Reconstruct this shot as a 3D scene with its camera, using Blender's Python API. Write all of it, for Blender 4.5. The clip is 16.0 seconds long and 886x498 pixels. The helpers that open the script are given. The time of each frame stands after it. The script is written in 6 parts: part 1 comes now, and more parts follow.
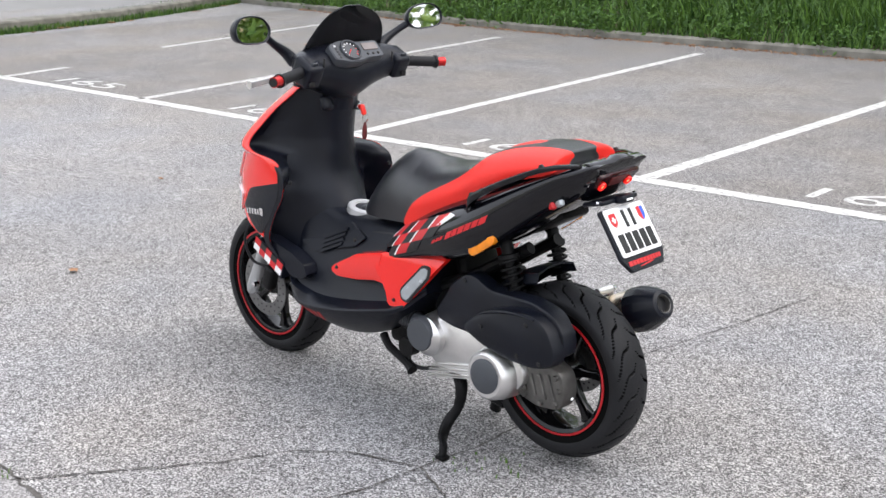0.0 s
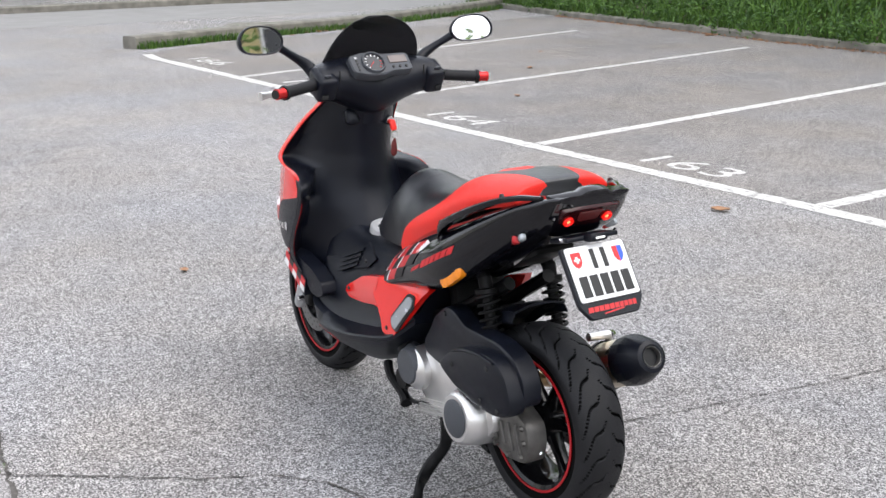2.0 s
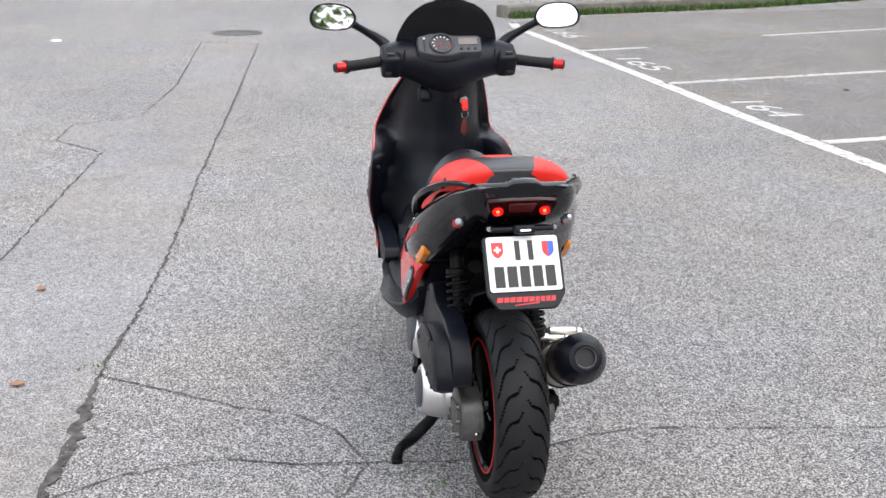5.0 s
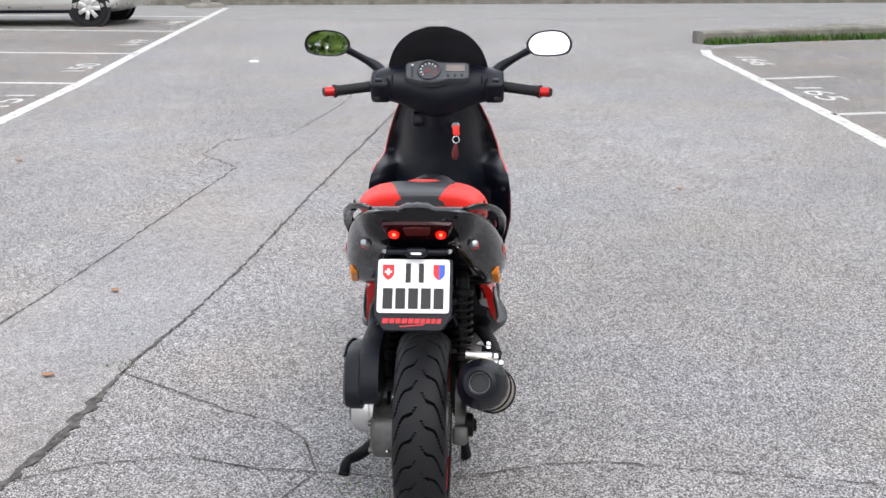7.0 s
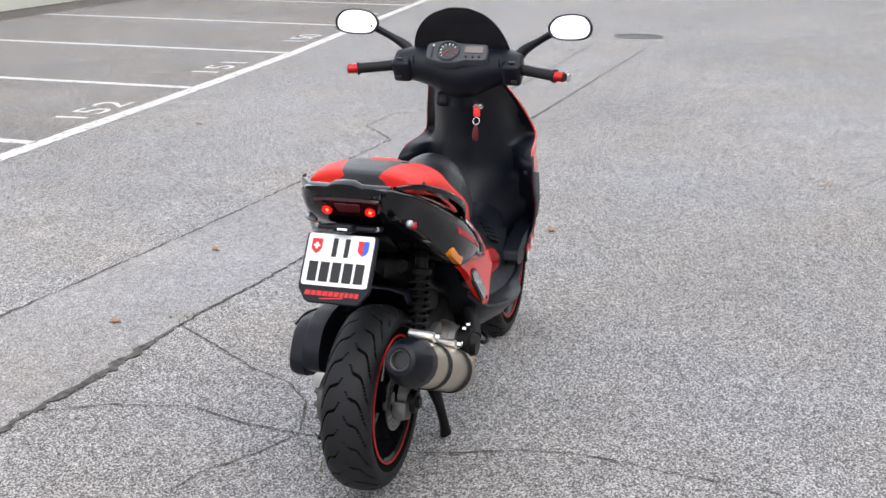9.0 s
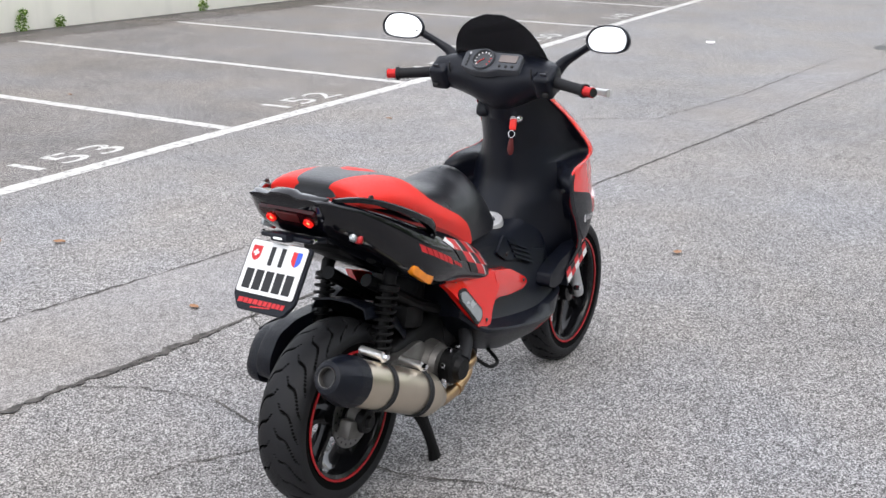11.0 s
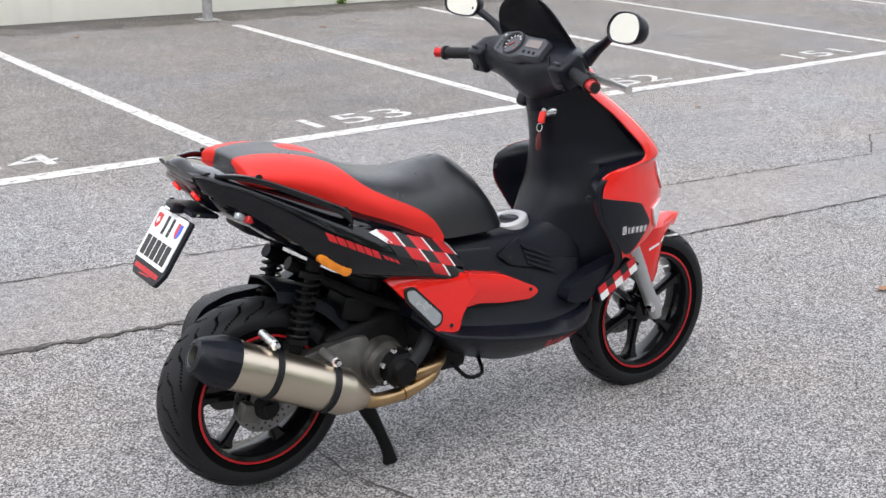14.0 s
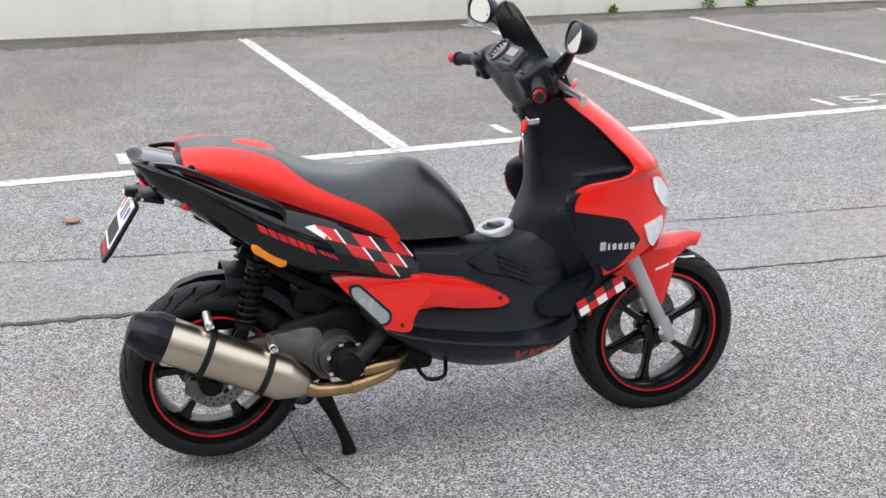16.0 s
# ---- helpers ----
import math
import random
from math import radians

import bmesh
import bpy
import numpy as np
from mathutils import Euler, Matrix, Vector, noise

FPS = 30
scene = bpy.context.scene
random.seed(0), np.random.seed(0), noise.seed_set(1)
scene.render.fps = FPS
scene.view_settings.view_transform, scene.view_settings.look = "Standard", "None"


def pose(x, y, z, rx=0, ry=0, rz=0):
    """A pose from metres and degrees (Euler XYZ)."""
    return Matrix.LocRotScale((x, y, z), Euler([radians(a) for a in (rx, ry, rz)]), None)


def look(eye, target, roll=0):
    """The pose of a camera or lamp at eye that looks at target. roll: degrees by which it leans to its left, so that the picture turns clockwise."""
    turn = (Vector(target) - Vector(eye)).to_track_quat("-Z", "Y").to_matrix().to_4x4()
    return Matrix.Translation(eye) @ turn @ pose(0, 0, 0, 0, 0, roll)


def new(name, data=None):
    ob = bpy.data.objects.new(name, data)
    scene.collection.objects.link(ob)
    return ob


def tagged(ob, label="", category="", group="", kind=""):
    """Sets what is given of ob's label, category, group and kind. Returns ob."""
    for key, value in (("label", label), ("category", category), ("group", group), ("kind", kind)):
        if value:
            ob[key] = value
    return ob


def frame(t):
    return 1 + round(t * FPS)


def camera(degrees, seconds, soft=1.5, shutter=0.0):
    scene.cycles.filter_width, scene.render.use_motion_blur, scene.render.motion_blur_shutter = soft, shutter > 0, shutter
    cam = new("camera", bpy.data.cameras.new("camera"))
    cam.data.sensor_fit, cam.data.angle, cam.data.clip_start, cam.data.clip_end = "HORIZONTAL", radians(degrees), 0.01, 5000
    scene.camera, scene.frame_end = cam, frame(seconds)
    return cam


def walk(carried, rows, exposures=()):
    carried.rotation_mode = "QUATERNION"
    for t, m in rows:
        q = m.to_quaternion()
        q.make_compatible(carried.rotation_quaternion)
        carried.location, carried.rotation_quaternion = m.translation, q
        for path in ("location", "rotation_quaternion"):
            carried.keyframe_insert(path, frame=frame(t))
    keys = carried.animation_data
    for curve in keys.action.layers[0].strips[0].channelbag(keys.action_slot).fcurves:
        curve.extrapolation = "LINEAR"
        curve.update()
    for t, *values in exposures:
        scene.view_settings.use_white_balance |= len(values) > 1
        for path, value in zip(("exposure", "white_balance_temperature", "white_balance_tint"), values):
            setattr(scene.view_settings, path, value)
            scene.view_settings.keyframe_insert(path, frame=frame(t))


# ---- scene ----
from mathutils.bvhtree import BVHTree

cam = camera(42.0, 16.0)
PATH = [
    (0, (0.858, 0.604, 1.471), (-0.411, 2.051, 0.929), -0.4),
    (0.5, (0.943, 0.768, 1.478), (-0.406, 2.141, 0.936), -0.2),
    (1, (1.025, 0.972, 1.475), (-0.407, 2.26, 0.935), -0.4),
    (1.5, (1.118, 1.165, 1.457), (-0.399, 2.355, 0.927), -0.4),
    (2, (1.229, 1.363, 1.464), (-0.37, 2.442, 0.936), -0.8),
    (2.5, (1.331, 1.552, 1.446), (-0.338, 2.521, 0.919), -0.8),
    (3, (1.409, 1.71, 1.439), (-0.314, 2.575, 0.906), -0.6),
    (3.5, (1.469, 1.867, 1.443), (-0.297, 2.631, 0.896), -0.3),
    (4, (1.573, 2.003, 1.463), (-0.236, 2.647, 0.906), 0.3),
    (6.5, (1.929, 2.951, 1.529), (0.008, 3.059, 0.983), -0.4),
    (7, (1.933, 3.139, 1.521), (0.005, 3.146, 0.99), -0.2),
    (7.5, (1.949, 3.332, 1.537), (0.025, 3.237, 1.001), -0.0),
    (8, (1.95, 3.556, 1.535), (0.042, 3.345, 0.974), -0.2),
    (8.5, (1.957, 3.755, 1.548), (0.07, 3.435, 0.968), -0.3),
    (9, (1.88, 3.943, 1.537), (0.014, 3.501, 0.969), -0.0),
    (11.5, (1.308, 4.84, 1.553), (-0.314, 3.824, 0.973), 0.4),
    (12, (1.153, 4.989, 1.546), (-0.398, 3.869, 0.962), 0.6),
    (12.5, (0.992, 5.114, 1.535), (-0.481, 3.896, 0.944), 1.3),
    (13, (0.811, 5.264, 1.546), (-0.569, 3.947, 0.945), 1.1),
    (13.5, (0.58, 5.433, 1.537), (-0.68, 4.003, 0.931), 0.7),
    (14, (0.387, 5.54, 1.539), (-0.77, 4.03, 0.922), 0.7),
    (14.5, (0.185, 5.675, 1.54), (-0.85, 4.079, 0.921), 0.3),
    (15, (-0.032, 5.81, 1.534), (-0.935, 4.135, 0.919), 0.0),
    (15.5, (-0.235, 5.919, 1.532), (-1.021, 4.186, 0.919), -0.1),
    (16, (-0.461, 6.055, 1.542), (-1.118, 4.266, 0.936), -0.2),
]
walk(cam, [(t, look(eye, target, roll)) for t, eye, target, roll in PATH], [(0, 1.19), (4, 1.06), (7, 1.03), (9, 0.98), (13, 0.99), (16, 1.0)])

# ---- world, sun and exposure ----
SUN_EL, SUN_AZ = 55, 62
world = bpy.data.worlds.new("world")
scene.world = world
world.use_nodes = True
wn, wl = world.node_tree.nodes, world.node_tree.links
wn.clear()
sky = wn.new("ShaderNodeTexSky")
sky.sky_type, sky.sun_disc = "NISHITA", False
sky.sun_elevation, sky.sun_rotation = radians(SUN_EL), radians(SUN_AZ)
sky.dust_density, sky.air_density = 4.0, 1.0
veil = wn.new("ShaderNodeMix")
veil.data_type = "RGBA"
veil.inputs["Factor"].default_value = 0.75
veil.inputs["B"].default_value = (9.0, 9.25, 9.9, 1)
bg = wn.new("ShaderNodeBackground")
bg.inputs["Strength"].default_value = 0.11
wo = wn.new("ShaderNodeOutputWorld")
wl.new(sky.outputs[0], veil.inputs["A"])
wl.new(veil.outputs["Result"], bg.inputs["Color"])
wl.new(bg.outputs[0], wo.inputs["Surface"])
sun_data = bpy.data.lights.new("sun", "SUN")
sun_data.energy, sun_data.angle, sun_data.color = 0.5, radians(40), (1, 0.97, 0.94)
sun = new("sun", sun_data)
sun.matrix_world = pose(0, 0, 8, 90 - SUN_EL, 0, -SUN_AZ + 180)

# ---- materials ----


def mat(name, colour, rough=0.5, metal=0.0, vary=0.15, scale=8.0, bump=0.0, bump_scale=200.0, coat=0.0, spec=0.4, rvary=0.1):
    """A surface with stains at a large scale, grain at a small one and fine relief."""
    m = bpy.data.materials.new(name)
    m.use_nodes = True
    n, l = m.node_tree.nodes, m.node_tree.links
    b = n["Principled BSDF"]
    co = n.new("ShaderNodeTexCoord")
    big, fine = n.new("ShaderNodeTexNoise"), n.new("ShaderNodeTexNoise")
    big.inputs["Scale"].default_value, big.inputs["Detail"].default_value = scale, 5
    fine.inputs["Scale"].default_value, fine.inputs["Detail"].default_value = bump_scale, 2
    l.new(co.outputs["Object"], big.inputs["Vector"])
    l.new(co.outputs["Object"], fine.inputs["Vector"])
    ramp = n.new("ShaderNodeMapRange")
    ramp.inputs["From Min"].default_value, ramp.inputs["From Max"].default_value = 0.3, 0.7
    ramp.inputs["To Min"].default_value, ramp.inputs["To Max"].default_value = 1 - vary, 1 + vary
    l.new(big.outputs["Fac"], ramp.inputs["Value"])
    mul = n.new("ShaderNodeVectorMath")
    mul.operation = "SCALE"
    mul.inputs[0].default_value = colour[:3]
    l.new(ramp.outputs[0], mul.inputs["Scale"])
    l.new(mul.outputs[0], b.inputs["Base Color"])
    rr = n.new("ShaderNodeMapRange")
    rr.inputs["To Min"].default_value, rr.inputs["To Max"].default_value = max(0.02, rough - rvary), min(1, rough + rvary)
    l.new(big.outputs["Fac"], rr.inputs["Value"])
    l.new(rr.outputs[0], b.inputs["Roughness"])
    b.inputs["Metallic"].default_value = metal
    b.inputs["Coat Weight"].default_value = coat
    b.inputs["Coat Roughness"].default_value = 0.04
    b.inputs["Specular IOR Level"].default_value = spec
    if bump:
        bp = n.new("ShaderNodeBump")
        bp.inputs["Strength"].default_value, bp.inputs["Distance"].default_value = bump, 0.002
        l.new(fine.outputs["Fac"], bp.inputs["Height"])
        l.new(bp.outputs[0], b.inputs["Normal"])
    return m


def glow(name, colour, strength):
    m = mat(name, colour, 0.2)
    b = m.node_tree.nodes["Principled BSDF"]
    b.inputs["Emission Color"].default_value = (*colour, 1)
    b.inputs["Emission Strength"].default_value = strength
    return m


def glass(name, colour, rough=0.03, weight=0.9):
    m = mat(name, colour, rough, vary=0.03, rvary=0.01)
    m.node_tree.nodes["Principled BSDF"].inputs["Transmission Weight"].default_value = weight
    m.node_tree.nodes["Principled BSDF"].inputs["IOR"].default_value = 1.3
    return m


def asphalt(name, dark, mid, light, grain, bump, tint=0.10):
    """Worn asphalt: pale stones in a grey binder, with broad stains."""
    m = bpy.data.materials.new(name)
    m.use_nodes = True
    n, l = m.node_tree.nodes, m.node_tree.links
    b = n["Principled BSDF"]
    co = n.new("ShaderNodeTexCoord")
    cell = n.new("ShaderNodeTexVoronoi")
    cell.inputs["Scale"].default_value = grain
    l.new(co.outputs["Object"], cell.inputs["Vector"])
    ramp = n.new("ShaderNodeValToRGB")
    ramp.color_ramp.elements[0].position, ramp.color_ramp.elements[1].position = 0.0, 1.0
    ramp.color_ramp.elements[0].color, ramp.color_ramp.elements[1].color = (*dark, 1), (*light, 1)
    e = ramp.color_ramp.elements.new(0.45)
    e.color = (*mid, 1)
    sep = n.new("ShaderNodeSeparateColor")
    l.new(cell.outputs["Color"], sep.inputs["Color"])
    l.new(sep.outputs["Red"], ramp.inputs["Fac"])
    out = ramp.outputs["Color"]
    for sc, lo, hi in ((0.35, 1 - tint, 1 + tint), (3.0, 1 - tint * 0.7, 1 + tint * 0.7), (24.0, 0.86, 1.14)):
        no = n.new("ShaderNodeTexNoise")
        no.inputs["Scale"].default_value, no.inputs["Detail"].default_value = sc, 4
        l.new(co.outputs["Object"], no.inputs["Vector"])
        mr = n.new("ShaderNodeMapRange")
        mr.inputs["From Min"].default_value, mr.inputs["From Max"].default_value = 0.3, 0.7
        mr.inputs["To Min"].default_value, mr.inputs["To Max"].default_value = lo, hi
        l.new(no.outputs["Fac"], mr.inputs["Value"])
        sc_ = n.new("ShaderNodeVectorMath")
        sc_.operation = "SCALE"
        l.new(out, sc_.inputs[0])
        l.new(mr.outputs[0], sc_.inputs["Scale"])
        out = sc_.outputs[0]
    hue = n.new("ShaderNodeTexNoise")
    hue.inputs["Scale"].default_value, hue.inputs["Detail"].default_value = 0.9, 6
    l.new(co.outputs["Object"], hue.inputs["Vector"])
    hr = n.new("ShaderNodeMapRange")
    hr.inputs["From Min"].default_value, hr.inputs["From Max"].default_value = 0.35, 0.65
    l.new(hue.outputs["Fac"], hr.inputs["Value"])
    warm = n.new("ShaderNodeMix")
    warm.data_type = "RGBA"
    warm.inputs["A"].default_value, warm.inputs["B"].default_value = (1.03, 0.997, 0.955, 1), (0.985, 1.0, 1.03, 1)
    l.new(hr.outputs[0], warm.inputs["Factor"])
    tinted = n.new("ShaderNodeVectorMath")
    tinted.operation = "MULTIPLY"
    l.new(out, tinted.inputs[0])
    l.new(warm.outputs["Result"], tinted.inputs[1])
    l.new(tinted.outputs[0], b.inputs["Base Color"])
    b.inputs["Roughness"].default_value = 0.9
    b.inputs["Specular IOR Level"].default_value = 0.15
    bp = n.new("ShaderNodeBump")
    bp.inputs["Strength"].default_value, bp.inputs["Distance"].default_value = bump, 0.004
    l.new(cell.outputs["Distance"], bp.inputs["Height"])
    l.new(bp.outputs[0], b.inputs["Normal"])
    return m


def worn_paint(name, colour, under, wear=0.36):
    """Road paint that is rubbed through to the asphalt in spots."""
    m = mat(name, colour, 0.7, vary=0.06, scale=3, bump=0.5, bump_scale=150)
    n, l = m.node_tree.nodes, m.node_tree.links
    b = n["Principled BSDF"]
    src = b.inputs["Base Color"].links[0].from_socket
    co = n.new("ShaderNodeTexCoord")
    no = n.new("ShaderNodeTexNoise")
    no.inputs["Scale"].default_value, no.inputs["Detail"].default_value, no.inputs["Roughness"].default_value = 16, 8, 0.8
    l.new(co.outputs["Object"], no.inputs["Vector"])
    mr = n.new("ShaderNodeMapRange")
    mr.inputs["From Min"].default_value, mr.inputs["From Max"].default_value = wear - 0.06, wear + 0.05
    l.new(no.outputs["Fac"], mr.inputs["Value"])
    mx = n.new("ShaderNodeMix")
    mx.data_type = "RGBA"
    mx.inputs["A"].default_value = (*under, 1)
    l.new(mr.outputs[0], mx.inputs["Factor"])
    l.new(src, mx.inputs["B"])
    l.new(mx.outputs["Result"], b.inputs["Base Color"])
    return m


ASPHALT = asphalt("asphalt", (0.058, 0.056, 0.056), (0.192, 0.186, 0.185), (0.61, 0.592, 0.583), 245, 0.75)
PATCH = asphalt("patch_asphalt", (0.12, 0.117, 0.116), (0.235, 0.227, 0.225), (0.46, 0.444, 0.438), 260, 0.45)
BAY = asphalt("bay_asphalt", (0.06, 0.058, 0.058), (0.175, 0.165, 0.159), (0.46, 0.434, 0.412), 235, 0.7, 0.14)
CONCRETE = mat("concrete", (0.19, 0.18, 0.155), 0.9, vary=0.35, scale=5, bump=0.6, bump_scale=120)
CRACK = mat("crack_dirt", (0.085, 0.078, 0.072), 0.95, vary=0.6, scale=30, bump=0.5)
PAINT = worn_paint("road_paint", (0.60, 0.585, 0.56), (0.24, 0.23, 0.22), 0.45)
PAINT_OLD = worn_paint("road_paint_old", (0.56, 0.545, 0.52), (0.24, 0.23, 0.22), 0.48)
WALL = mat("wall_paint", (0.88, 0.86, 0.77), 0.85, vary=0.05, scale=1.2, bump=0.5, bump_scale=40)
wn_, wl_ = WALL.node_tree.nodes, WALL.node_tree.links
wco, wmap, wno, wmr, wmul = (wn_.new("ShaderNode" + k) for k in ("TexCoord", "Mapping", "TexNoise", "MapRange", "VectorMath"))
wmap.inputs["Scale"].default_value = (2.2, 1.0, 0.16)
wno.inputs["Scale"].default_value, wno.inputs["Detail"].default_value = 1.6, 7
wmr.inputs["From Min"].default_value, wmr.inputs["From Max"].default_value = 0.30, 0.48
wmr.inputs["To Min"].default_value, wmr.inputs["To Max"].default_value = 0.93, 1.0
wmul.operation = "SCALE"
wbase = wn_["Principled BSDF"].inputs["Base Color"]
wl_.new(wco.outputs["Object"], wmap.inputs["Vector"])
wl_.new(wmap.outputs[0], wno.inputs["Vector"])
wl_.new(wno.outputs["Fac"], wmr.inputs["Value"])
wl_.new(wbase.links[0].from_socket, wmul.inputs[0])
wl_.new(wmr.outputs[0], wmul.inputs["Scale"])
wl_.new(wmul.outputs[0], wbase)
STEEL = mat("galvanised_steel", (0.42, 0.42, 0.42), 0.45, 0.7, vary=0.2, scale=30)
EARTH = mat("earth", (0.09, 0.07, 0.045), 0.95, vary=0.5, scale=4, bump=1, bump_scale=60)
RED = mat("red_paint", (0.80, 0.014, 0.010), 0.14, vary=0.04, scale=5, coat=0.5, rvary=0.05)
RED_VINYL = mat("red_vinyl", (0.80, 0.024, 0.016), 0.45, vary=0.05, scale=9, bump=0.25, bump_scale=500)
VINYL = mat("black_vinyl", (0.008, 0.0088, 0.012), 0.31, vary=0.12, scale=9, bump=0.3, bump_scale=500, spec=0.8)
GLOSS = mat("gloss_black", (0.003, 0.003, 0.005), 0.07, vary=0.1, coat=0.75, spec=0.08, rvary=0.03)
PLASTIC = mat("black_plastic", (0.0044, 0.0056, 0.0105), 0.34, vary=0.25, scale=6, bump=0.3, bump_scale=700, spec=0.27, rvary=0.10)
PLASTIC_GREY = mat("grey_plastic", (0.06, 0.065, 0.075), 0.45, vary=0.15, scale=8, bump=0.2, bump_scale=500)
RUBBER = mat("tyre_rubber", (0.009, 0.0092, 0.011), 0.60, vary=0.25, scale=14, bump=0.4, bump_scale=300, spec=0.3)
# darker copy of the tyre rubber: shade inside the tread grooves, put in as colour
GROOVE_SHADE = mat("shaded_groove_rubber", (0.004, 0.004, 0.004), 0.9, spec=0.05)
RIM = mat("black_rim", (0.005, 0.005, 0.006), 0.14, vary=0.2, coat=0.2, spec=0.2)
ALU = mat("cast_aluminium", (0.74, 0.73, 0.72), 0.32, 0.9, vary=0.12, scale=10, bump=0.25, bump_scale=250)
ALU_DIRTY = mat("stained_aluminium", (0.15, 0.145, 0.138), 0.5, 0.8, vary=0.35, scale=18, bump=0.4, bump_scale=200)
FORK = mat("silver_fork", (0.52, 0.53, 0.54), 0.35, 0.6, vary=0.08)
TITAN = mat("titanium", (0.58, 0.51, 0.41), 0.3, 1.0, vary=0.08, scale=6, bump=0.1, bump_scale=400)
BRONZE = mat("heated_steel", (0.44, 0.29, 0.15), 0.3, 1.0, vary=0.25, scale=9)
DISC = mat("brake_steel", (0.22, 0.22, 0.22), 0.35, 0.9, vary=0.15, scale=20)
CHROME = mat("chrome", (0.8, 0.8, 0.82), 0.08, 1.0, vary=0.03, rvary=0.03)
MIRROR = mat("mirror_glass", (0.92, 0.92, 0.92), 0.02, 1.0, vary=0.01, rvary=0.0)
ENGINE = mat("engine_black", (0.0045, 0.0045, 0.005), 0.45, 0.0, spec=0.18, vary=0.4, scale=25, bump=0.5)
SMOKE = glass("smoked_screen", (0.035, 0.035, 0.04), 0.05, 0.75)
LENS = mat("clear_lens", (0.88, 0.90, 0.92), 0.16, 0.25, vary=0.15, scale=60, coat=1.0)
LENS_GREY = mat("grey_lens", (0.42, 0.45, 0.47), 0.25, 0.5, vary=0.1, scale=30)
AMBER = mat("amber_lens", (0.85, 0.26, 0.01), 0.2, vary=0.1, scale=40, coat=0.6)
TAIL = mat("tail_lens", (0.03, 0.003, 0.004), 0.1, vary=0.3, scale=30, coat=0.3, spec=0.15)
LAMP = glow("tail_lamp", (0.75, 0.012, 0.008), 0.3)
LAMP_HOT = glow("tail_lamp_filament", (1.0, 0.16, 0.06), 1.6)
LED = glow("plate_lamp", (0.8, 0.8, 0.8), 0.4)
WHITE = mat("white_paint", (0.80, 0.80, 0.80), 0.35, vary=0.03)
INK = mat("black_ink", (0.012, 0.012, 0.013), 0.4)
RED_INK = mat("red_ink", (0.55, 0.02, 0.025), 0.35)
BLUE_INK = mat("blue_ink", (0.03, 0.09, 0.55), 0.35)
GREY_PAINT = mat("dull_silver", (0.55, 0.55, 0.56), 0.4, 0.3)
DIAL = mat("dial_face", (0.015, 0.015, 0.018), 0.25, coat=0.7)
LCD = mat("lcd", (0.16, 0.13, 0.12), 0.2, coat=0.6)
FOB = mat("dark_red_leather", (0.10, 0.012, 0.012), 0.5, vary=0.2, scale=60)
RIM_RED = mat("rim_stripe_red", (0.42, 0.012, 0.018), 0.4)
STAIN = asphalt("stained_asphalt", (0.035, 0.033, 0.031), (0.115, 0.107, 0.10), (0.29, 0.27, 0.25), 235, 0.6, 0.3)
RED_ALU = mat("red_anodised", (0.6, 0.03, 0.03), 0.28, 0.6)


def leaf_mat(name, a, b_):
    m = mat(name, a, 0.55, vary=0.2, scale=3)
    n, l = m.node_tree.nodes, m.node_tree.links
    b = n["Principled BSDF"]
    g = n.new("ShaderNodeNewGeometry")
    mx = n.new("ShaderNodeMix")
    mx.data_type = "RGBA"
    mx.inputs["A"].default_value, mx.inputs["B"].default_value = (*a, 1), (*b_, 1)
    l.new(g.outputs["Random Per Island"], mx.inputs["Factor"])
    l.new(mx.outputs["Result"], b.inputs["Base Color"])
    b.inputs["Subsurface Weight"].default_value = 0.0
    return m


GRASS = leaf_mat("grass", (0.016, 0.055, 0.007), (0.10, 0.195, 0.025))
LEAVES = leaf_mat("leaves", (0.05, 0.13, 0.015), (0.22, 0.33, 0.05))
WEEDS = leaf_mat("weeds", (0.018, 0.058, 0.008), (0.10, 0.20, 0.03))
DRY = leaf_mat("dry_leaf", (0.22, 0.09, 0.04), (0.42, 0.24, 0.12))

# ---- mesh helpers ----


def part(name, bm, material, parent, label="", sharp=35, recalc=True):
    """Links a bmesh as one mesh object, smooth but for its sharp edges."""
    if recalc:
        bmesh.ops.recalc_face_normals(bm, faces=bm.faces[:])
    me = bpy.data.meshes.new(name)
    for f in bm.faces:
        f.smooth = True
    bm.to_mesh(me)
    bm.free()
    me.set_sharp_from_angle(angle=radians(sharp))
    for m in material if isinstance(material, (list, tuple)) else [material]:
        me.materials.append(m)
    ob = new(name, me)
    if parent:
        ob.parent = parent
    return tagged(ob, label) if label else ob


def loft(rings, cap=True, closed=True, bm=None):
    bm = bm or bmesh.new()
    vs = [[bm.verts.new(p) for p in r] for r in rings]
    n = len(rings[0])
    for a, b in zip(vs, vs[1:]):
        for i in range(n if closed else n - 1):
            j = (i + 1) % n
            bm.faces.new((a[i], a[j], b[j], b[i]))
    if cap and closed:
        bm.faces.new(vs[0][::-1])
        bm.faces.new(vs[-1])
    return bm


